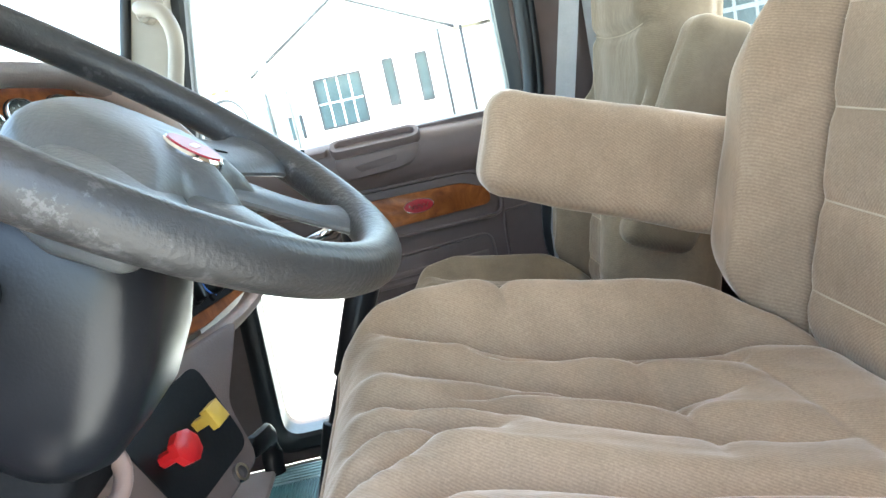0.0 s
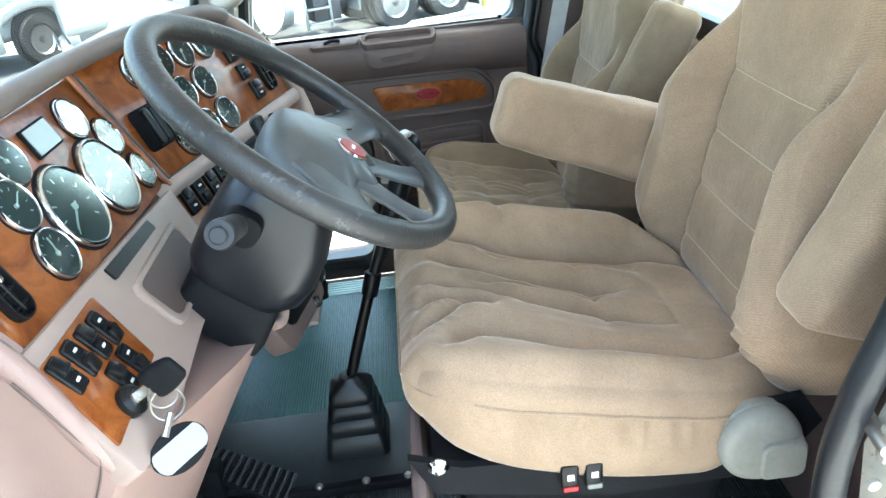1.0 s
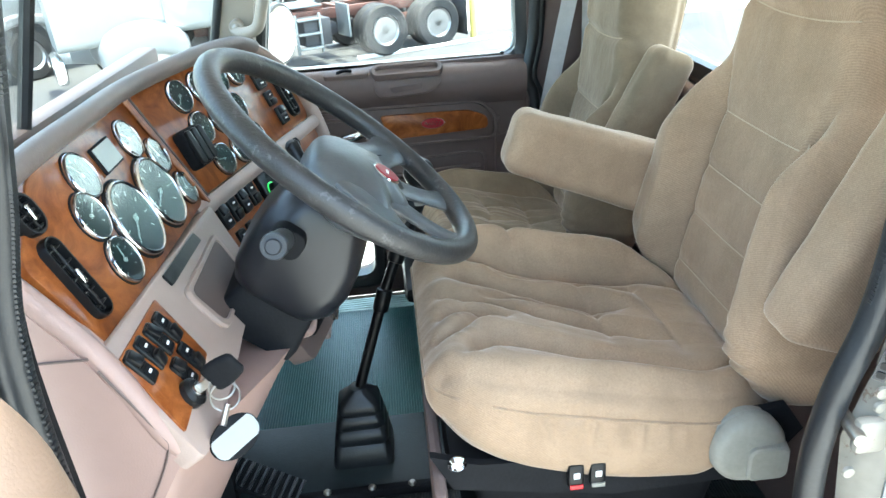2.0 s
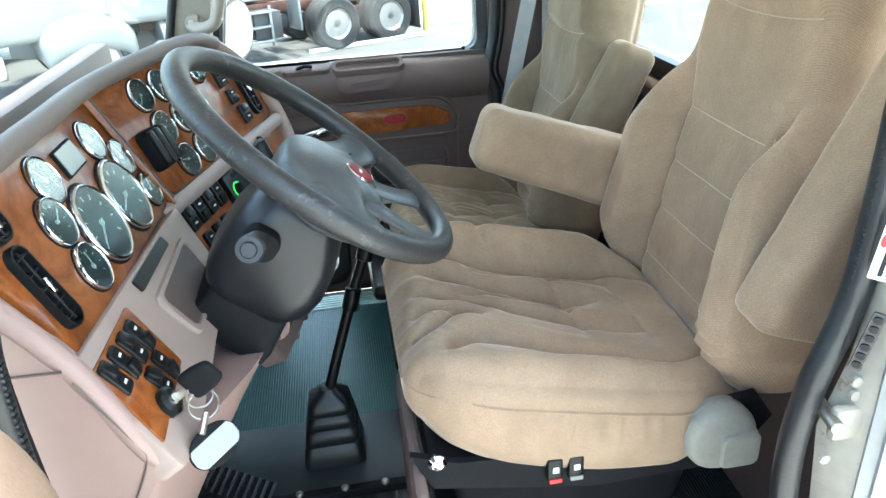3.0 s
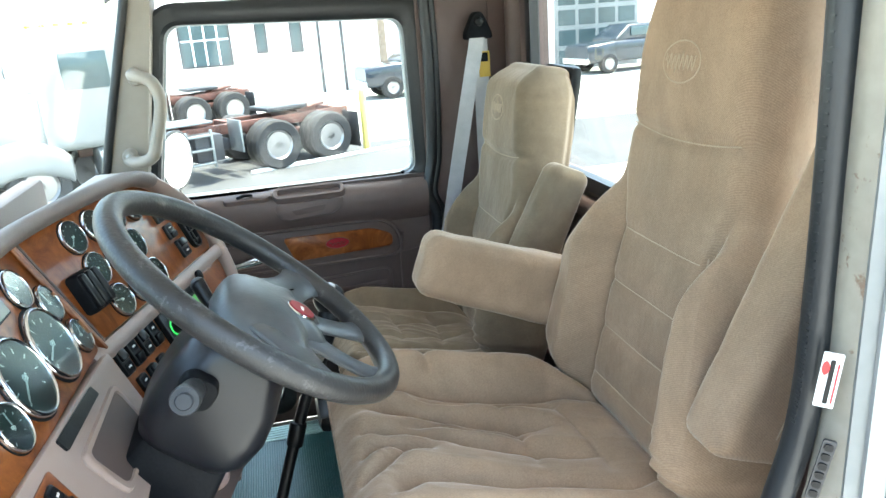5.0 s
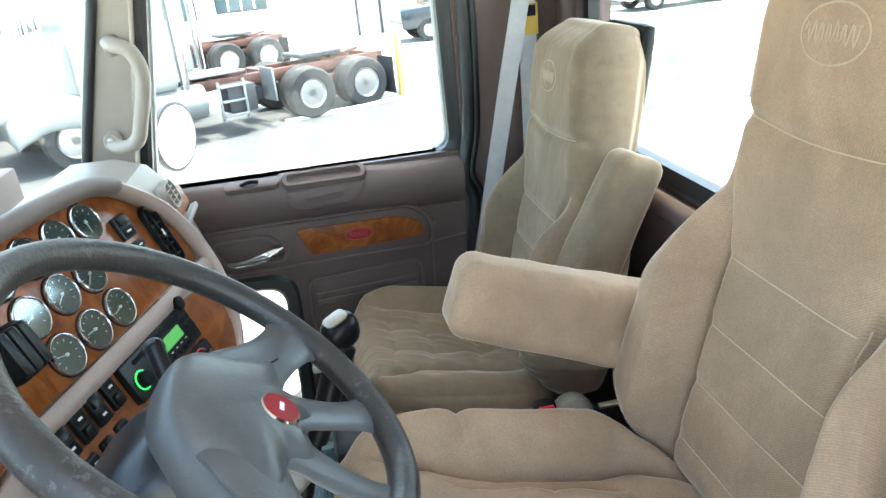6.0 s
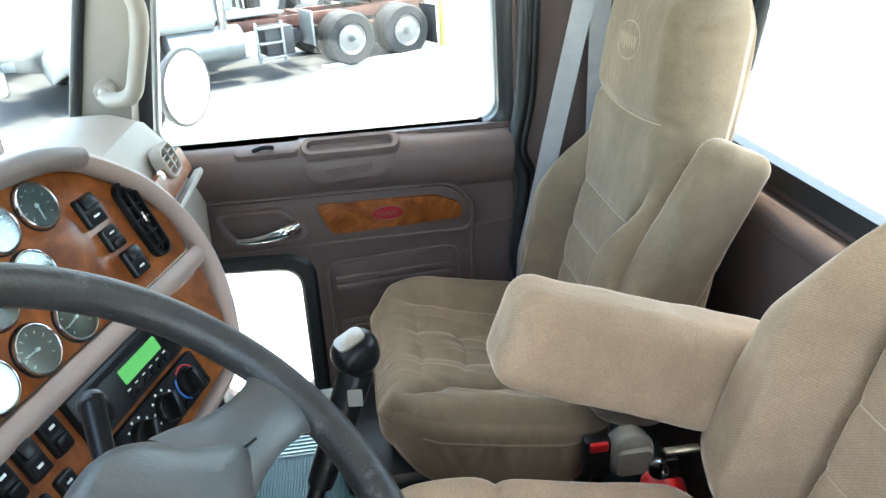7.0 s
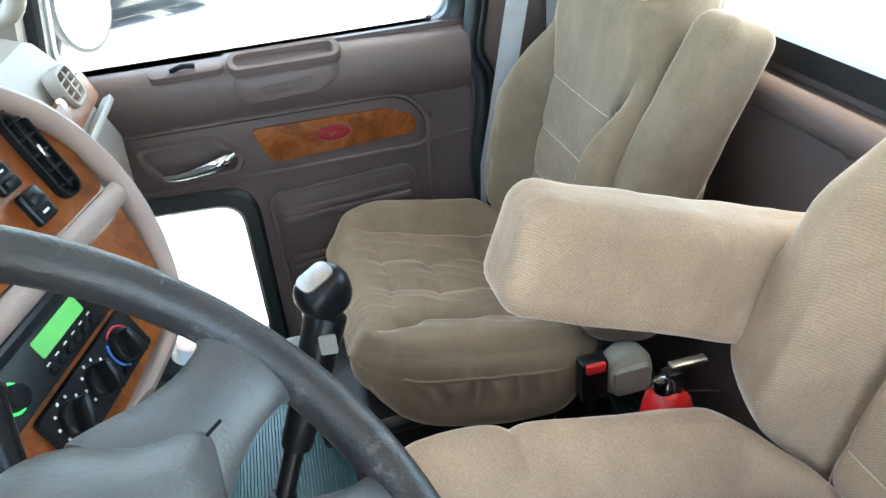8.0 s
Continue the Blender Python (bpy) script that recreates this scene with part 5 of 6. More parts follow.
def seat(name, label, x0, yc, zb, fabric, rise, arm_in_down, tall, deep, taper):
    """A high-back truck seat. x0, yc, zb: where cushion and backrest meet."""
    s = thing(name, label, "truck seat", "cab seats")
    quilted = not arm_in_down
    half, r = (deep + 0.008, 0.262, 0.075), 0.062

    def seat_shape(p, q):
        x, y, z = p
        front, topw = step(-q.x, 0.35, 1.0), step(q.z, -0.2, 0.7)
        y *= 1 - taper * front ** 2 - 0.05 * step(q.x, 0.5, 1)
        z += -0.030 * q.x
        if y > 0:
            y *= 1 - 0.30 * step(q.x, 0.50, 0.95)
        else:
            y *= 1 - 0.10 * step(q.x, 0.45, 1.0)
        z += topw * (0.015 * bell(q.y, -0.82, 0.16) * (1 - 0.5 * front) - 0.016 * step(q.y, 0.70, 1.0) - 0.022 * step(-q.x, 0.75, 1.05))
        z += topw * (0.040 * bell(q.y, 0.80, 0.22) * (1 - 0.55 * front) * (1 - step(q.x, 0.45, 0.95)) - 0.014 * bell(q.y, 0, 0.5) * bell(q.x, 0.25, 0.5))
        z += (1 - topw) * (-0.010 + 0.016 * front ** 1.5 + 0.045 * step(q.x, 0.45, 1.0) - 0.024 * bell(q.x, 0, 0.6))
        side = step(abs(q.y), 0.8, 1.0)
        z -= side * 0.006 * bell(q.z, 0.44, 0.06)
        v = y * 24 + x * 7 + 1.6 * noise.noise(Vector((x * 4, y * 5, 5.0 + zb)))
        ridge = 1 - abs(noise.noise(Vector((x * 3.2, v, 3.1 + zb)))) * 2.2
        fold = 1 - abs(noise.noise(Vector((x * 8 + y * 17, y * 7 - x * 9, 7.7 + zb)))) * 2.2
        mid = bell(q.x, -0.15, 0.75) * (1 - side)
        z += topw * (0.0024 * max(0, ridge - 0.45) * mid * 2.4 + 0.003 * max(0, fold - 0.5) * bell(q.x, -0.45, 0.45) + 0.002 * noise.noise(Vector((x * 22, y * 22, zb))))
        wob = Vector((noise.noise(Vector((q.x * 3, q.y * 3, zb))), noise.noise(Vector((q.x * 3, q.y * 3, 9 + zb)))))
        if topw > 0.05:
            for line, dep, wide in QUILT if quilted else FOLDS:
                z -= topw * dep * (1.35 if quilted else 1.9) * creased(q.x + 0.06 * wob.x, q.y + 0.05 * wob.y, line, wide)
        if side > 0.2 and q.y < 0:
            y += 0.009 * side * (abs(math.sin(x * 95 + 3 * noise.noise(Vector((x * 20, z * 10, 1))))) - 0.5) * bell(q.z, 0.26, 0.16) * bell(q.x, -0.1, 0.55)
        return Vector((x0 + 0.046 - deep + x, yc + y, zb - 0.010 + rise * (-q.x * 0.5 + 0.5) + z))

    cu = part("cushion", cushion(half, r, (128, 128, 30), seat_shape), fabric, s, sharp=180)

    def on_seat(qx, qy, qz):
        p = Vector((qx * half[0], qy * half[1], qz * half[2]))
        inner = Vector([max(-h + r, min(h - r, c)) for c, h in zip(p, half)])
        d = p - inner
        if d.length > 1e-9:
            p = inner + d.normalized() * r
        return seat_shape(p, Vector((qx, qy, qz)))

    welt = [on_seat(-0.66 + 1.50 * k / 30, -1, 0.46) for k in range(31)]
    part("welt", tube(welt, 0.0028, 6), fabric, cu)
    frontw = [on_seat(-1, -0.80 + 1.6 * k / 24, 0.30) for k in range(25)]
    part("welt", tube(frontw, 0.0026, 6), fabric, cu)
    lean = pose(0, 0, 0, 0, 10.5, 0).to_3x3()
    H, bh, br = tall, (0.068, 0.25, tall / 2), 0.062

    def width(h):
        pts = ((0.0, 0.180), (0.05, 0.240), (0.11, 0.268), (0.18, 0.262), (0.30, 0.234), (0.38, 0.210), (0.45, 0.188), (0.52, 0.179), (tall - 0.17, 0.174), (tall - 0.07, 0.155), (tall, 0.120))
        for (a, wa), (b, wb) in zip(pts, pts[1:]):
            if h <= b:
                return wa + (wb - wa) * (h - a) / (b - a)
        return pts[-1][1]

    def seam_y(h, y=1.0):
        return (0.140 if y > 0 else 0.152) - 0.016 * step(h, 0.05, 0.30) + 0.026 * step(h, 0.34, 0.47)

    def back_shape(p, q):
        h = p.z + bh[2]
        w = width(max(0.0, min(H, h)))
        y = p.y / bh[1] * w * (1 - 0.28 * step(q.x, -0.2, 1.0) * step(h, 0.30, 0.45)) * (1 + 0.06 * (p.y > 0) * step(abs(q.y), 0.5, 1) * (1 - step(h, 0.2, 0.42)))
        x, face = p.x, step(-q.x, 0.2, 0.9)
        low = 1 - step(h, 0.30, 0.50)
        ys = seam_y(h, y)
        h -= 0.035 * step(abs(y), 0.13, 0.17) * (1 - step(h, 0.0, 0.22)) * (y < 0)
        bolster = step(abs(y), ys, ys + 0.048) * low * step(h, -0.02, 0.10)
        x -= face * 0.070 * bolster
        x += face * 0.020 * bell(abs(y), ys - 0.002, 0.008) * low
        sag = 0.012 * (1 - (y / 0.15) ** 2)
        mid = 1 - step(abs(y), ys - 0.012, ys)
        for sh, dep in ((0.085, 0.003), (0.180, 0.004), (0.272, 0.004), (0.368, 0.004)):
            x += face * mid * dep * bell(h, sh - sag * 0.3, 0.011)
        x += face * 0.009 * bell(h, 0.548 - sag, 0.012)
        x -= face * (0.012 * bell(h, 0.69, 0.12) + 0.010 * bell(h, 0.20, 0.16) * mid)
        x += face * 0.022 * step(h, tall - 0.07, tall)
        x += face * (0.006 * noise.noise(Vector((y * 9, h * 7, zb))) + 0.0035 * bolster * noise.noise(Vector((y * 30, h * 16, 2 + zb))))
        x += face * 0.005 * bell(h, 0.06, 0.06) * math.sin(h * 230 + 9 * y) * bolster * (y < 0)
        x += (1 - face) * 0.030 * step(h, 0.1, 0.5) * (q.x > 0)
        return Vector((x0 + 0.085, yc + 0.005, zb - 0.012)) + lean @ Vector((x, y, h))

    bk = part("backrest", cushion(bh, br, (8, 130, 170), back_shape), fabric, s, sharp=180)

    def on_back(y, h, out=0.0015):
        w = width(h)
        p = Vector((-bh[0], y / w * bh[1], h - bh[2]))
        return back_shape(p, Vector((-1, y / w, (h - bh[2]) / bh[2]))) + lean @ Vector((-out, 0, 0))

    for sgn in (-1, 1):
        part("seam", tube([on_back(sgn * (seam_y(h, sgn) - 0.010), h, 0.0) for h in [0.02 + 0.36 * k / 30 for k in range(31)]], 0.0013, 6), STITCH, bk)
    for sh in (0.085, 0.180, 0.272, 0.368, 0.548):
        wd = seam_y(sh) - 0.008 if sh < 0.5 else 0.150
        part("seam", tube([on_back(yy, sh - 0.012 * (1 - (yy / 0.15) ** 2) * (1.0 if sh > 0.5 else 0.3), -0.0002) for yy in [-wd + 2 * wd * k / 24 for k in range(25)]], 0.0012, 5), STITCH, bk)
    em = [on_back(0.052 * math.cos(a) + 0.012, 0.655 + 0.032 * math.sin(a), 0.0) for a in [2 * math.pi * k / 36 for k in range(36)]]
    part("embroidery", tube(em, 0.0012, 5, closed=True), STITCH, bk, "stitched pale oval mark")
    sc = [on_back(0.045 - 0.0023 * k + 0.012, 0.655 + 0.012 * math.sin(k * 1.25) * (1.0 if k % 7 else 1.5), 0.0) for k in range(38)]
    part("embroidery", tube(sc, 0.0011, 5), STITCH, bk, "stitched pale scrawl")
    part("back_shell", cushion((0.018, 0.110, 0.36), 0.016, (4, 10, 20), lambda p, q: Vector((x0 + 0.085, yc + 0.005, zb + 0.03)) + lean @ Vector((p.x + 0.092, p.y * (1 - 0.1 * q.z), p.z + 0.38))), BLACK, s, "black plastic back shell")

    def arm(c, tilt, half_a, side):
        m = Matrix.Translation(c) @ pose(0, 0, 0, 0, tilt, 0)

        def f(p, q):
            z = p.z + (0.012 - 0.014 * q.x) * step(-q.z, -0.4, 0.8)
            return m @ Vector((p.x + 0.002 * noise.noise(p * 18), p.y * (1 - 0.08 * q.z), z + 0.002 * noise.noise(p * 25)))

        a = part("armrest", cushion(half_a, 0.028, (30, 16, 20), f), fabric, s, "padded armrest", 180)
        line = [f(Vector((half_a[0] * k, -half_a[1], 0.10 * half_a[2])), Vector((k, -1, 0.10))) for k in [-0.80 + 1.60 * i / 20 for i in range(21)]]
        if side < 0:
            part("seam", tube(line, 0.0014, 5), STITCH, a)
        return a

    if arm_in_down:
        arm(Vector((x0 - 0.080, yc + 0.292, zb + 0.218)), 19, (0.195, 0.045, 0.074), 1)
        arm(Vector((x0 + 0.122, yc - 0.292, zb + 0.372)), 112, (0.225, 0.043, 0.074), -1)
    else:
        arm(Vector((x0 + 0.132, yc - 0.230, zb + 0.350)), 114, (0.190, 0.040, 0.066), 1)
        arm(Vector((x0 + 0.165, yc + 0.262, zb + 0.33)), 114, (0.15, 0.034, 0.05), 1)
    # base: pan, pedestal, recliner covers
    part("pan", box((x0 - 0.215, yc, zb - 0.055), (0.47, 0.46, 0.05), 0.02), BLACK, s, "black steel seat pan")
    part("pedestal", loft([[Vector((x0 - 0.21 + x, yc + y, z)) for x, y in rrect(w, d, 0.03, 4)] for z, w, d in ((0.008, 0.40, 0.40), (0.05, 0.40, 0.40), ((zb - 0.08) * 0.5, 0.34, 0.36), (zb - 0.075, 0.42, 0.42))]), MATTE, s, "black pleated pedestal cover", 25)
    return s


driver = seat("driver_seat", "brown-beige velour high-back driver's seat, one armrest lowered", 0.005, 0.540, 0.520, VELOUR, 0.052, True, 0.83, 0.255, 0.16)
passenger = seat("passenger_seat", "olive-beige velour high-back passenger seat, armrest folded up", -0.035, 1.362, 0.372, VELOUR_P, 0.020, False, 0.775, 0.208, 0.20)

# seat fittings of the driver's seat
part("side_plate", loft([[Vector((x, y, z)) for x, z in ((-0.47, 0.525), (-0.44, 0.46), (-0.20, 0.415), (0.02, 0.42), (0.08, 0.50), (0.05, 0.545), (-0.05, 0.535), (-0.12, 0.485), (-0.40, 0.50))] for y in (0.292, 0.305)]), MATTE, driver, "black steel side plate")
part("bolt", lathe([(0.014, 0), (0.014, 0.003), (0.009, 0.007), (0.007, 0.003)], (-0.432, 0.292, 0.508), (0, -1, 0), 16), CHROME, driver, "bright bolt head")
part("bolt", lathe([(0.012, 0), (0.010, 0.006), (0.004, 0.008)], (-0.088, 0.292, 0.497), (0, -1, 0), 16), BLACK, driver)
cap = part("belt_cover", lathe([(0.056, 0), (0.056, 0.012), (0.0535, 0.014), (0.0535, 0.017), (0.056, 0.019), (0.055, 0.028), (0.050, 0.034), (0.042, 0.037)], (-0.014, 0.296, 0.492), (0.05, -1, 0.05), 36), GREYP, driver, "round grey retractor cover")
part("cap", loft([[Vector((0.012 + x, y, 0.474 + z)) for x, z in rrect(w, h, 0.012, 4)] for y, w, h in ((0.270, 0.064, 0.062), (0.255, 0.060, 0.058), (0.252, 0.054, 0.052))]), GREYP, cap, "", 30)
for k in range(2):
    sw = part("seat_switch", box((-0.262 + 0.032 * k, 0.284, 0.470), (0.024, 0.016, 0.044), 0.005), BLACK, driver, "black rocker seat switch")
    part("mark", box((-0.262 + 0.032 * k, 0.2752, 0.474), (0.009, 0.001, 0.010), 0), INK, sw)
    part("tip", box((-0.262 + 0.032 * k, 0.277, 0.453), (0.020, 0.006, 0.008), 0.002), RED if k == 0 else GREYP, sw)
part("base_panel", box((-0.46, 0.40, 0.27), (0.02, 0.30, 0.44), 0.01), MAUVE, driver, "mauve plastic base panel")
part("back_hinge", merge(box((-0.012, 0.765, 0.520), (0.03, 0.015, 0.05), 0.004), cyl((-0.012, 0.75, 0.515), (-0.012, 0.785, 0.515), 0.014, 0.014, 14, 0.003)), STEEL, driver, "steel recliner bracket")
part("adjuster", box((-0.07, 0.775, 0.49), (0.16, 0.02, 0.035), 0.006), BLACK, driver)

buckle = thing("seat_belt_buckle", "black seat belt buckle with a red release button", "belt buckle")
part("body", box((-0.040, 1.092, 0.360), (0.048, 0.030, 0.080), 0.007, None), BLACK, buckle)
part("button", box((-0.040, 1.0775, 0.390), (0.034, 0.010, 0.018), 0.004), RED, buckle, "red release button")
part("stem", tube([(-0.04, 1.10, 0.33), (-0.02, 1.10, 0.20)], 0.012, 10), BLACK, buckle)
rc = part("belt_cover", lathe([(0.045, 0), (0.045, 0.02), (0.040, 0.03), (0.036, 0.033)], (0.025, 1.118, 0.345), (0.05, -1, 0.2), 24), GREYP, passenger, "round grey recliner cover")
part("cap", loft([[Vector((0.028 + x, y, 0.338 + z)) for x, z in rrect(w, h, 0.012, 4)] for y, w, h in ((1.095, 0.074, 0.060), (1.080, 0.064, 0.05))]), GREYP, rc)
part("rail", tube(smooth_path([(-0.36, 1.06, 0.10), (-0.20, 1.04, 0.16), (-0.05, 1.04, 0.21), (0.06, 1.05, 0.22)], 5), 0.012, 8), BLACK, passenger)
part("wheel_knob", lathe([(0.045, 0), (0.048, 0.012), (0.048, 0.03), (0.040, 0.036)], (-0.24, 1.085, 0.20), (0, -0.5, 1), 24), BLACK, passenger, "black adjuster knob")

ext = thing("fire_extinguisher", "small red fire extinguisher with a black valve standing behind the seats", "fire extinguisher")
eo = Vector((0.062, 1.005, 0.046))
part("cylinder", lathe([(0.040, 0), (0.042, 0.006), (0.042, 0.285), (0.036, 0.315), (0.020, 0.332), (0.014, 0.336)], eo, (-0.05, 0, 1), 26), RED, ext, "red steel cylinder")
part("valve", box((eo.x - 0.012, eo.y, 0.395), (0.030, 0.024, 0.050), 0.006), BLACK, ext)
part("lever", box((eo.x + 0.012, eo.y, 0.428), (0.060, 0.016, 0.008), 0.003, None), STEEL, ext)
part("gauge", lathe([(0.017, 0), (0.017, 0.010), (0.013, 0.012)], (eo.x - 0.030, eo.y - 0.008, 0.405), (-0.4, -1, 0.3), 18), CHROME, ext)
part("pull_pin", tube([(eo.x - 0.01, eo.y - 0.03, 0.405), (eo.x + 0.045, eo.y - 0.035, 0.392)], 0.0022, 6), CHROME, ext)
part("hose", tube(smooth_path([(eo.x - 0.01, eo.y - 0.015, 0.358), (eo.x - 0.025, eo.y - 0.045, 0.28), (eo.x - 0.02, eo.y - 0.048, 0.10)], 5), 0.009, 8), MATTE, ext)
part("strap", lathe([(0.0435, 0.15), (0.0435, 0.175)], eo, (-0.05, 0, 1), 24), MATTE, ext)

# seat belt on the far pillar
belt = thing("seat_belt", "grey seat belt hanging from a black guide on the pillar", "seat belt")


def strap(pts, w, t=0.0016):
    rings = []
    for p, q in zip(pts, pts[1:] + pts[-1:]):
        p = Vector(p)
        rings.append([p + Vector((sx * w / 2, sy * t / 2, 0)) for sx, sy in ((-1, -1), (1, -1), (1, 1), (-1, 1))])
    return loft(rings)


part("webbing", strap([(0.128, 1.650, 1.205), (0.080, 1.645, 1.0), (0.030, 1.640, 0.78), (-0.004, 1.64, 0.62), (-0.03, 1.645, 0.50), (-0.035, 1.655, 0.36)], 0.046), WEB, belt)
part("return_webbing", strap([(0.142, 1.682, 1.20), (0.140, 1.683, 0.8), (0.138, 1.684, 0.3)], 0.046), WEB, belt)
part("guide", slab(round_poly([(0.090, 1.185), (0.175, 1.185), (0.172, 1.205), (0.145, 1.262), (0.120, 1.262), (0.092, 1.205)], 0.012), 0.015, 0.052, MD, 0.008), MATTE, belt, "black plastic belt guide")
part("guide_bolt", lathe([(0.014, 0), (0.012, 0.008), (0.006, 0.010)], (0.132, 1.650, 1.235), (0, -1, 0), 16), BLACK, belt)
part("tag", box((0.150, 1.672, 1.112), (0.034, 0.003, 0.075), 0.001), YELLOW, belt, "yellow tag with dark print")
part("tag_print", box((0.150, 1.6695, 1.132), (0.022, 0.001, 0.026), 0), MATTE, belt)
part("lower_strap", strap([(-0.035, 1.62, 0.47), (-0.05, 1.60, 0.40)], 0.02, 0.01), MATTE, belt)

# mirror outside the far door
mir = thing("wing_mirror", "round convex mirror on a stalk outside the far door", "mirror")
mo = Vector((-0.815, 2.03, 0.868))
part("glass", lathe([(0.095, 0.0), (0.090, 0.006), (0.055, 0.012), (0.001, 0.015)], mo, (0.90, -0.42, -0.06), 30), MIRROR, mir)
part("shell", lathe([(0.025, -0.05), (0.070, -0.04), (0.097, -0.01), (0.099, 0.004), (0.093, 0.006)], mo, (0.90, -0.42, -0.06), 36), DARKM, mir)
part("arm", tube(smooth_path([(-0.87, 2.06, 0.86), (-0.92, 1.98, 0.72), (-0.98, 1.80, 0.60)], 5), 0.010, 8), DARKM, mir)


# ---- outside: yard, trucks, building ----
GZ = -1.5
RIM = mat("bright_alloy", (0.30, 0.30, 0.31), 0.30, 0.9, var=0.1)
gbm = bmesh.new()
for x, y in ((-400, -400), (400, -400), (400, 400), (-400, 400)):
    gbm.verts.new((x, y, GZ))
gbm.faces.new(gbm.verts)
solo("ground", gbm, ASPHALT, "sun-bleached pale concrete yard", "ground", kind="structure")
solo("road", box((-4.0, 14.0, GZ + 0.004), (26, 5.4, 0.008), 0.0), TARMAC_SHADE, "asphalt strip coloured dark for the parked trucks' shadow", "road", kind="structure")
kerb = tube([(-1.0, 14.3, GZ + 0.03), (1.6, 15.35, GZ + 0.03), (3.2, 15.9, GZ + 0.03)], 0.05, 8)
solo("kerb", kerb, WALLW, "pale concrete kerb", "kerb", kind="structure")
for k in range(8):
    solo("parking_line", box((-3.0 + 4.0 * k, 21.5, GZ + 0.012), (0.12, 5.0, 0.008), 0), INK, "white painted parking line", "line", "parking lines", kind="structure")


def wheel_at(c, r, parent, along):
    """A truck wheel: tyre, rim with holes and hub; along: the axle's way outwards."""
    a = Vector(along)
    t = part("wheel", lathe([(r * 0.56, -0.14), (r * 0.90, -0.15), (r, -0.11), (r, 0.10), (r * 0.92, 0.14), (r * 0.62, 0.14), (r * 0.58, 0.10), (r * 0.56, -0.14)], c, a, 30, False), TYRE, parent)
    part("rim", lathe([(r * 0.60, 0.10), (r * 0.58, 0.135), (r * 0.50, 0.10), (r * 0.45, 0.03), (r * 0.28, 0.02), (r * 0.25, 0.07), (r * 0.15, 0.10), (r * 0.02, 0.10)], c, a, 26), RIM, t, "bright alloy rim")
    holes = []
    u, v, w = frame_of(a)
    for k in range(8):
        g = 2 * math.pi * k / 8
        holes.append(lathe([(r * 0.06, 0.0), (r * 0.06, 0.008)], Vector(c) + (u * math.cos(g) + v * math.sin(g)) * r * 0.38 + w * 0.028, a, 8))
    part("hand_hole", merge(*holes), DARKM, t)
    return t


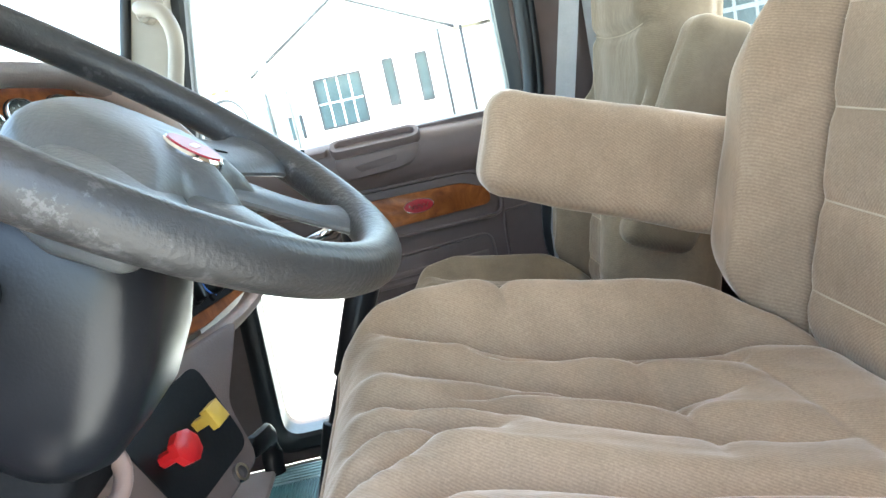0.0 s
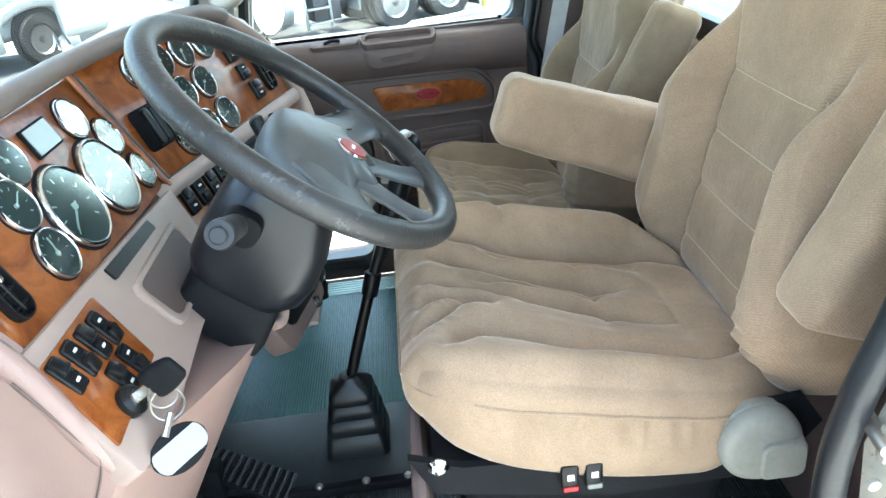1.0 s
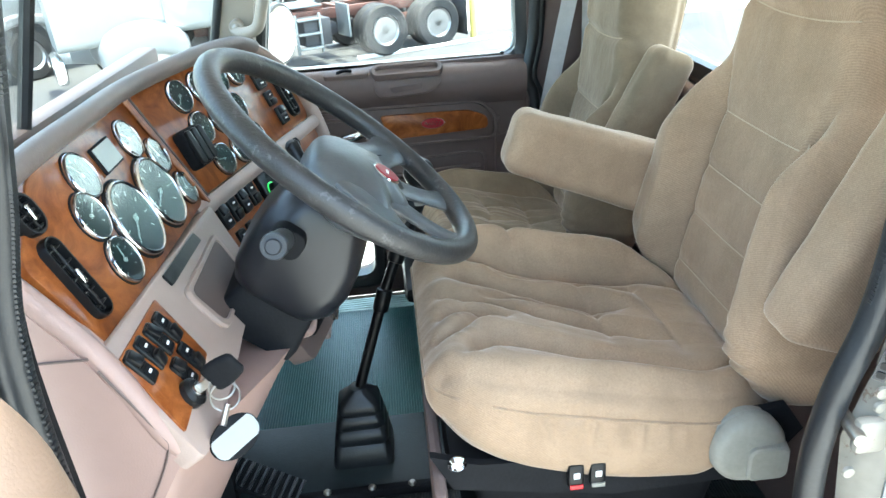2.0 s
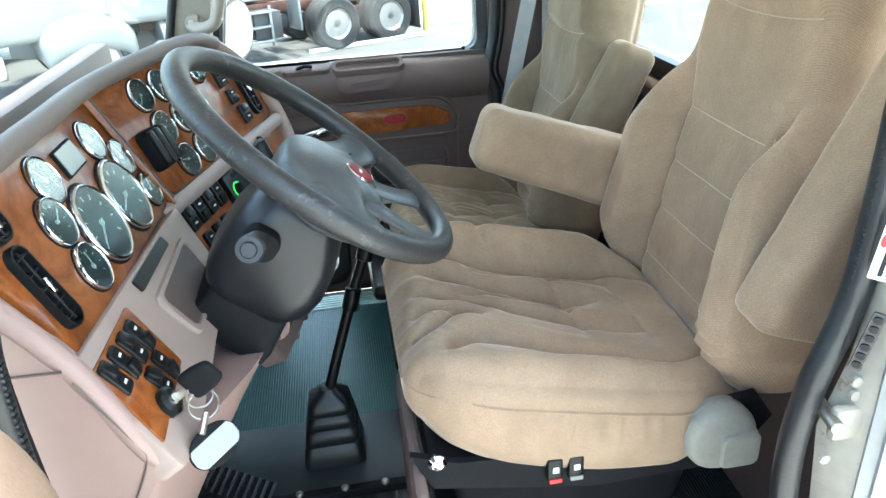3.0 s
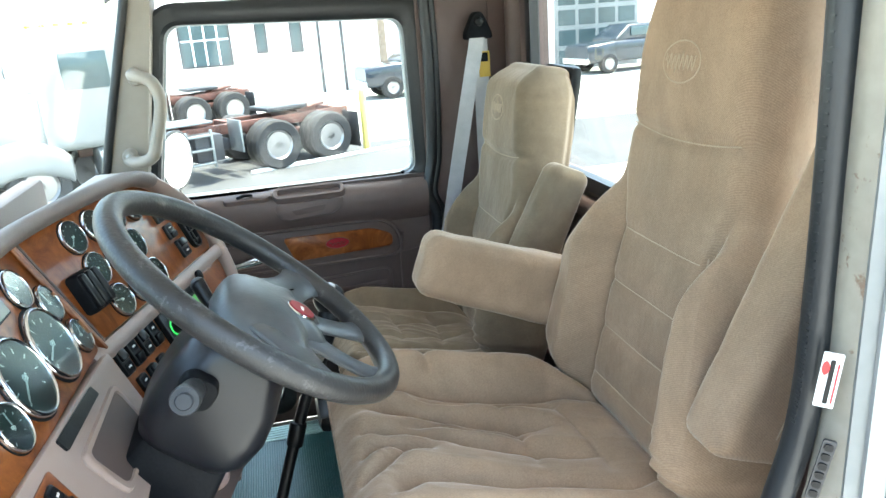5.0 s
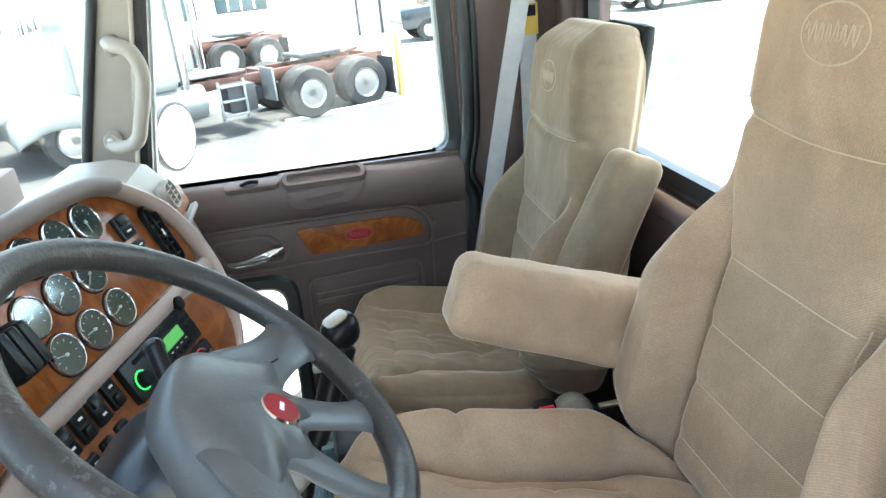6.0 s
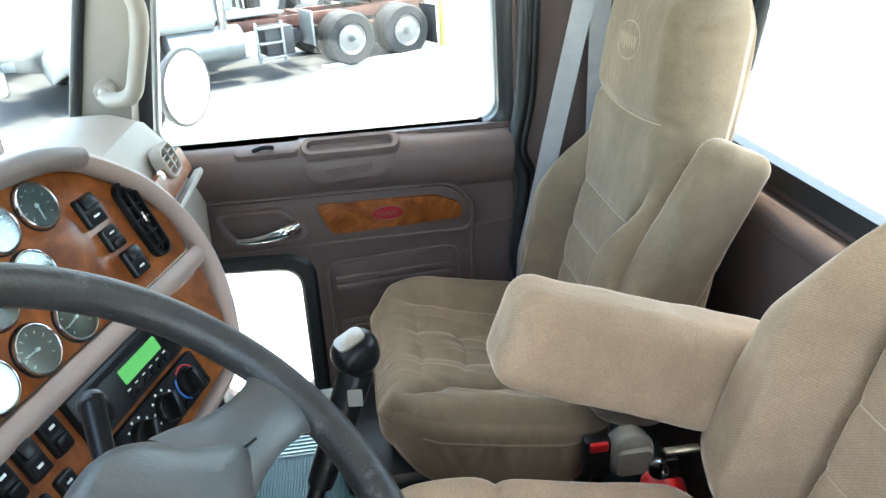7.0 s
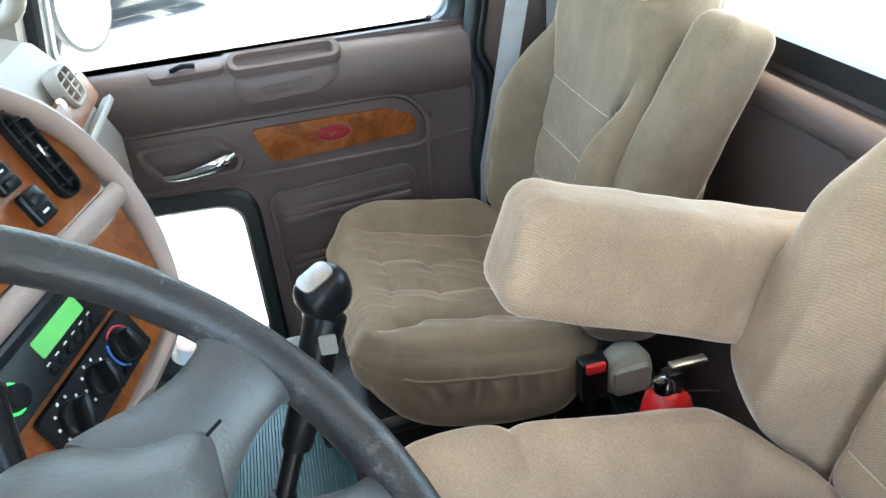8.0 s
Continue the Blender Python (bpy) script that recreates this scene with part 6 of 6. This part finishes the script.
def chassis_truck():
    """A parked white tractor seen from its rear quarter: bare frame, tandem axles, cab further on."""
    tr = thing("parked_truck", "white tractor truck with a bare rust-red rear frame and tandem axles", "truck")
    fwd = Vector((-0.905, -0.425, 0)).normalized()
    out = Vector((fwd.y, -fwd.x, 0))
    if out.y > 0:
        out = -out
    o = Vector((0.72, 15.0, GZ)) - out * 0.0
    m = basis(o, fwd, -out, (0, 0, 1))
    for i, x in enumerate((0.0, 1.22, 5.6)):
        for side in (0.0, 1.95):
            c = m @ Vector((x, 0.12 + side, 0.50))
            wheel_at(c, 0.50, tr, out if side == 0 else -out)
            if i < 2:
                c2 = m @ Vector((x, 0.42 + side * 0.72, 0.50))
                part("inner_tyre", lathe([(0.3, -0.13), (0.47, -0.13), (0.50, -0.09), (0.50, 0.09), (0.47, 0.13), (0.3, 0.13)], c2, out, 24), TYRE, tr)
    for y in (0.62, 1.42):
        part("frame_rail", box((2.0, y, 0.90), (5.6, 0.09, 0.20), 0.01, m), RUST, tr)
    for x in (-0.5, 0.6, 1.9, 3.0):
        part("crossmember", box((x, 1.02, 0.92), (0.12, 0.80, 0.20), 0.01, m), RUST, tr)
    part("fifth_wheel", box((0.65, 1.02, 1.14), (0.95, 0.90, 0.09), 0.03, m), DARKM, tr, "dark fifth wheel plate")
    part("fifth_wheel_ramp", box((-0.15, 1.02, 1.06), (0.7, 0.5, 0.06), 0.02, m @ pose(0, 0, 0, 0, 8, 0)), RUST, tr)
    part("deck_plate", box((3.05, 1.02, 1.08), (1.5, 0.95, 0.04), 0.01, m), ALU, tr)
    part("quarter_fender", box((2.02, 0.20, 0.80), (0.05, 0.60, 0.62), 0.02, m), ALU, tr)
    for y in (0.20, 1.85):
        part("mud_flap", box((-0.62, y, 0.55), (0.03, 0.62, 0.75), 0.01, m), TYRE, tr)
        part("fuel_tank", cyl(m @ Vector((3.3, y, 0.72)), m @ Vector((4.6, y, 0.72)), 0.30, 0.30, 24, 0.04), ALU, tr)
    part("battery_box", box((2.65, 0.25, 0.66), (0.55, 0.55, 0.5), 0.03, m), DARKM, tr)
    for k in range(3):
        part("step", box((2.85, -0.08, 0.40 + 0.26 * k), (0.45, 0.14, 0.04), 0.01, m), ALU, tr)
    for dx in (-0.24, 0.24):
        part("ladder_rail", box((2.85 + dx, -0.06, 0.66), (0.05, 0.05, 0.72), 0.01, m), ALU, tr)
    part("tail_lamp_bar", box((-0.72, 1.02, 0.86), (0.06, 0.9, 0.16), 0.02, m), DARKM, tr)
    for y in (0.72, 1.32):
        part("air_bag", cyl(m @ Vector((0.2, y, 0.60)), m @ Vector((0.2, y, 0.84)), 0.13, 0.13, 16, 0.03), TYRE, tr)
        part("axle_housing", box((0.0 if y < 1 else 1.22, 1.02, 0.5), (0.22, 1.5, 0.22), 0.05, m), DARKM, tr)
    part("air_tank", cyl(m @ Vector((2.1, 0.65, 0.60)), m @ Vector((2.1, 1.4, 0.60)), 0.14, 0.14, 16, 0.03), DARKM, tr)
    for y in (0.55, 1.5):
        part("spring_hanger", box((0.61, y, 0.66), (1.3, 0.08, 0.12), 0.02, m), RUST, tr)
    part("cab", loft([[m @ Vector((x, y, z)) for y, z in rrect(2.1, h, 0.15, 4, 1.02, zc)] for x, h, zc in ((3.75, 1.80, 1.95), (3.80, 1.90, 1.95), (5.0, 1.90, 1.95), (5.35, 1.50, 1.75))]), PAINT_W, tr, "white cab")
    part("cab_window", box((4.55, -0.035, 2.30), (0.75, 0.03, 0.60), 0.05, m), GLASSD, tr)
    part("hood", loft([[m @ Vector((x, y, z)) for y, z in rrect(w, h, 0.16, 4, 1.02, zc)] for x, w, h, zc in ((5.3, 1.9, 1.10, 1.45), (6.3, 1.8, 0.95, 1.38), (7.1, 1.65, 0.85, 1.30))]), PAINT_W, tr)
    part("fender", cushion((0.75, 1.12, 0.30), 0.18, (12, 12, 6), lambda p, q: m @ Vector((5.75 + p.x, 1.02 + p.y, 0.98 + p.z - 0.25 * q.x * q.x))), PAINT_W, tr)
    part("bumper", box((7.15, 1.02, 0.62), (0.18, 2.2, 0.40), 0.05, m), CHROME, tr)
    part("stack", cyl(m @ Vector((3.60, 0.10, 0.9)), m @ Vector((3.60, 0.10, 3.5)), 0.085, 0.085, 18, 0.01), CHROME, tr)
    return tr


parked = chassis_truck()
tagged(parked, "white tractor truck with a bare rust-red rear frame and tandem axles", "truck", "parked tractors")


def white_truck(o, heading, label):
    """A white conventional tractor seen from the front quarter."""
    tr = thing("white_truck", label, "truck", "white trucks")
    m = Matrix.Translation(o) @ Matrix.Rotation(radians(heading), 4, "Z")
    part("hood", loft([[m @ Vector((x, y, z)) for y, z in rrect(w, h, 0.2, 5, 0, zc)] for x, w, h, zc in ((0.0, 1.95, 1.30, 1.25), (0.10, 2.10, 1.42, 1.27), (1.2, 2.16, 1.52, 1.36), (1.75, 2.18, 1.60, 1.42))]), PAINT_W, tr)
    part("grille", box((-0.02, 0, 1.30), (0.06, 1.05, 0.75), 0.05, m), CHROME, tr)
    part("bumper", box((-0.15, 0, 0.62), (0.22, 2.35, 0.42), 0.06, m), PAINT_W, tr)
    for s in (-1, 1):
        part("fender", cushion((0.78, 0.12, 0.10), 0.05, (14, 8, 8), lambda p, q: m @ Vector((0.80 + p.x, s * 1.06 + p.y, 1.20 + p.z - 0.20 * q.x * q.x))), PAINT_W, tr)
        # flat dark disc on the body side stands for the arch's shaded hollow
        part("wheel_arch_shade", lathe([(0.62, 0.0), (0.62, 0.02)], m @ Vector((0.80, s * 1.075, 0.56)), m.to_3x3() @ Vector((0, s, 0)), 28), TYRE, tr, "dark disc for the shade inside the wheel arch")
        part("headlamp", lathe([(0.13, 0), (0.12, 0.03), (0.02, 0.05)], m @ Vector((0.05, s * 0.88, 1.10)), m.to_3x3() @ Vector((-1, 0, 0)), 16), GLASSD, tr)
        wheel_at(m @ Vector((0.80, s * 1.02, 0.50)), 0.50, tr, m.to_3x3() @ Vector((0, s, 0)))
        part("stack", cyl(m @ Vector((3.55, s * 1.05, 1.0)), m @ Vector((3.55, s * 1.05, 3.6)), 0.08, 0.08, 16, 0.01), CHROME, tr)
        part("mirror", box((1.75, s * 1.35, 2.25), (0.08, 0.22, 0.50), 0.03, m), CHROME, tr)
        part("tank", cyl(m @ Vector((2.3, s * 0.95, 0.72)), m @ Vector((3.6, s * 0.95, 0.72)), 0.30, 0.30, 20, 0.04), ALU, tr)
    part("cab", loft([[m @ Vector((x, y, z)) for y, z in rrect(2.1, h, 0.18, 5, 0, zc)] for x, h, zc in ((1.70, 1.40, 1.60), (2.00, 2.05, 1.95), (2.3, 2.15, 2.0), (3.3, 2.15, 2.0))]), PAINT_W, tr)
    for s in (-1, 1):
        part("windscreen", box((0, 0, 0), (0.03, 0.90, 0.62), 0.05, m @ Matrix.Translation((1.86, s * 0.49, 2.42)) @ Matrix.Rotation(radians(24), 4, "Y")), GLASSD, tr)
        part("side_window", box((2.65, s * 1.05, 2.35), (0.75, 0.03, 0.55), 0.04, m), GLASSD, tr)
    for k in range(5):
        part("roof_light", box((2.05, -0.7 + 0.35 * k, 3.10), (0.10, 0.08, 0.06), 0.02, m), YELLOW, tr)
    return tr


copy_thing(parked, Matrix.Translation((-2.2, 7.6, 0)))
white_truck(Vector((-5.30, 13.8, GZ)), 60, "white tractor truck parked with its front to the yard")
white_truck(Vector((-8.9, 14.9, GZ)), 62, "second white tractor truck beside the first")

bld = thing("service_building", "white service building with tall windows and dark trim", "building")
MB = basis((0, 31.0, GZ), (1, 0, 0), (0, 0, 1), (0, -1, 0))
part("wall", box((10.0, 33.5, GZ + 2.2), (31.2, 5.0, 4.4), 0.02), WALLW, bld)
part("gable", loft([[Vector((x, y, z)) for x, z in ((-5.6, GZ + 4.35), (2.3, GZ + 4.45), (-2.0, GZ + 6.5))] for y in (31.0, 36)]), WALLW, bld)
part("roof_edge", tube([(-6.0, 30.9, GZ + 4.1), (-2.0, 30.9, GZ + 6.55), (2.6, 30.9, GZ + 4.4)], 0.07, 6), DARKM, bld)
part("parapet", box((14.0, 33.5, GZ + 5.4), (23.0, 5.0, 2.4), 0.02), WALLW, bld)


def window(x, z, w, h, cols, rows):
    f = part("window", rim_frame(rrect(w, h, 0.02, 2, x, z), rrect(w - 0.16, h - 0.16, 0.02, 2, x, z), -0.05, 0.06, MB), DARKM, bld)
    part("pane", slab(rrect(w - 0.15, h - 0.15, 0.02, 2, x, z), -0.04, 0.02, MB), GLASSD, f)
    for k in range(1, cols):
        part("mullion", slab(rrect(0.07, h - 0.12, 0.01, 2, x - w / 2 + w * k / cols, z), 0.0, 0.05, MB), INK, f)
    for k in range(1, rows):
        part("mullion", slab(rrect(w - 0.12, 0.07, 0.01, 2, x, z - h / 2 + h * k / rows), 0.0, 0.05, MB), INK, f)


window(-2.6, 2.45, 2.0, 2.1, 4, 2)
window(-5.0, 1.75, 1.3, 1.0, 2, 1)
window(-0.4, 2.75, 0.46, 1.95, 1, 1)
window(1.0, 2.7, 0.50, 2.0, 1, 1)
for x in (1.9, 2.85):
    part("downpipe", box((x, 30.9, GZ + 2.2), (0.11, 0.12, 4.4), 0.02), DARKM, bld)
for x in (14.3, 20.5):
    d = part("garage_door", slab(rrect(4.0, 4.4, 0.03, 2, x, 2.2), 0.0, 0.06, MB), PAINT_W, bld)
    for i in range(4):
        for j in range(5):
            part("pane", slab(rrect(0.80, 0.66, 0.02, 2, x - 1.44 + 0.96 * i, 0.5 + 0.86 * j), 0.05, 0.08, MB), GLASSD, d)
part("eave", box((14.0, 30.85, GZ + 6.65), (23.2, 0.4, 0.20), 0.02), DARKM, bld)


def pickup(o, heading, label):
    pk = thing("pickup_truck", label, "pickup truck", "pickups")
    m = Matrix.Translation(o) @ Matrix.Rotation(radians(heading), 4, "Z")
    part("body", loft([[m @ Vector((x, y, z)) for y, z in rrect(w, h, 0.16, 4, 0, zc)] for x, w, h, zc in ((0.0, 1.75, 0.60, 0.80), (0.12, 1.9, 0.72, 0.80), (1.4, 1.95, 0.82, 0.86), (5.4, 1.95, 0.80, 0.85), (5.55, 1.85, 0.70, 0.85))]), PICKUP, pk)
    part("cabin", loft([[m @ Vector((x, y, z)) for y, z in rrect(w, h, 0.15, 4, 0, zc)] for x, w, h, zc in ((1.35, 1.75, 0.15, 1.28), (2.05, 1.55, 0.68, 1.52), (3.6, 1.55, 0.68, 1.52), (3.85, 1.7, 0.30, 1.35))]), PICKUP, pk)
    for s in (-1, 1):
        part("side_window", box((2.75, s * 0.80, 1.58), (1.35, 0.05, 0.36), 0.04, m), GLASSD, pk)
        for x in (0.95, 4.45):
            wheel_at(m @ Vector((x, s * 0.86, 0.40)), 0.40, pk, m.to_3x3() @ Vector((0, s, 0)))
    part("bumper", box((-0.05, 0, 0.55), (0.14, 1.85, 0.25), 0.05, m), CHROME, pk)


pickup(Vector((2.9, 26.6, GZ)), 6, "dark navy pickup truck parked before the building")
pickup(Vector((12.0, 28.0, GZ)), 8, "dark navy pickup truck parked by the garage door")
bol = thing("bollard", "yellow steel bollard with a rounded top", "bollard")
part("post", lathe([(0.075, 0), (0.075, 1.25), (0.06, 1.32), (0.02, 1.35)], (1.52, 15.7, GZ), (0, 0, 1), 18), BOLLARD, bol)
pole = thing("utility_pole", "wooden utility pole behind the yard", "pole")
part("shaft", cyl((4.3, 29.5, GZ), (4.3, 29.5, GZ + 9), 0.16, 0.12, 14), mat("grey_wood", (0.26, 0.20, 0.15), 0.9, var=0.3), pole)
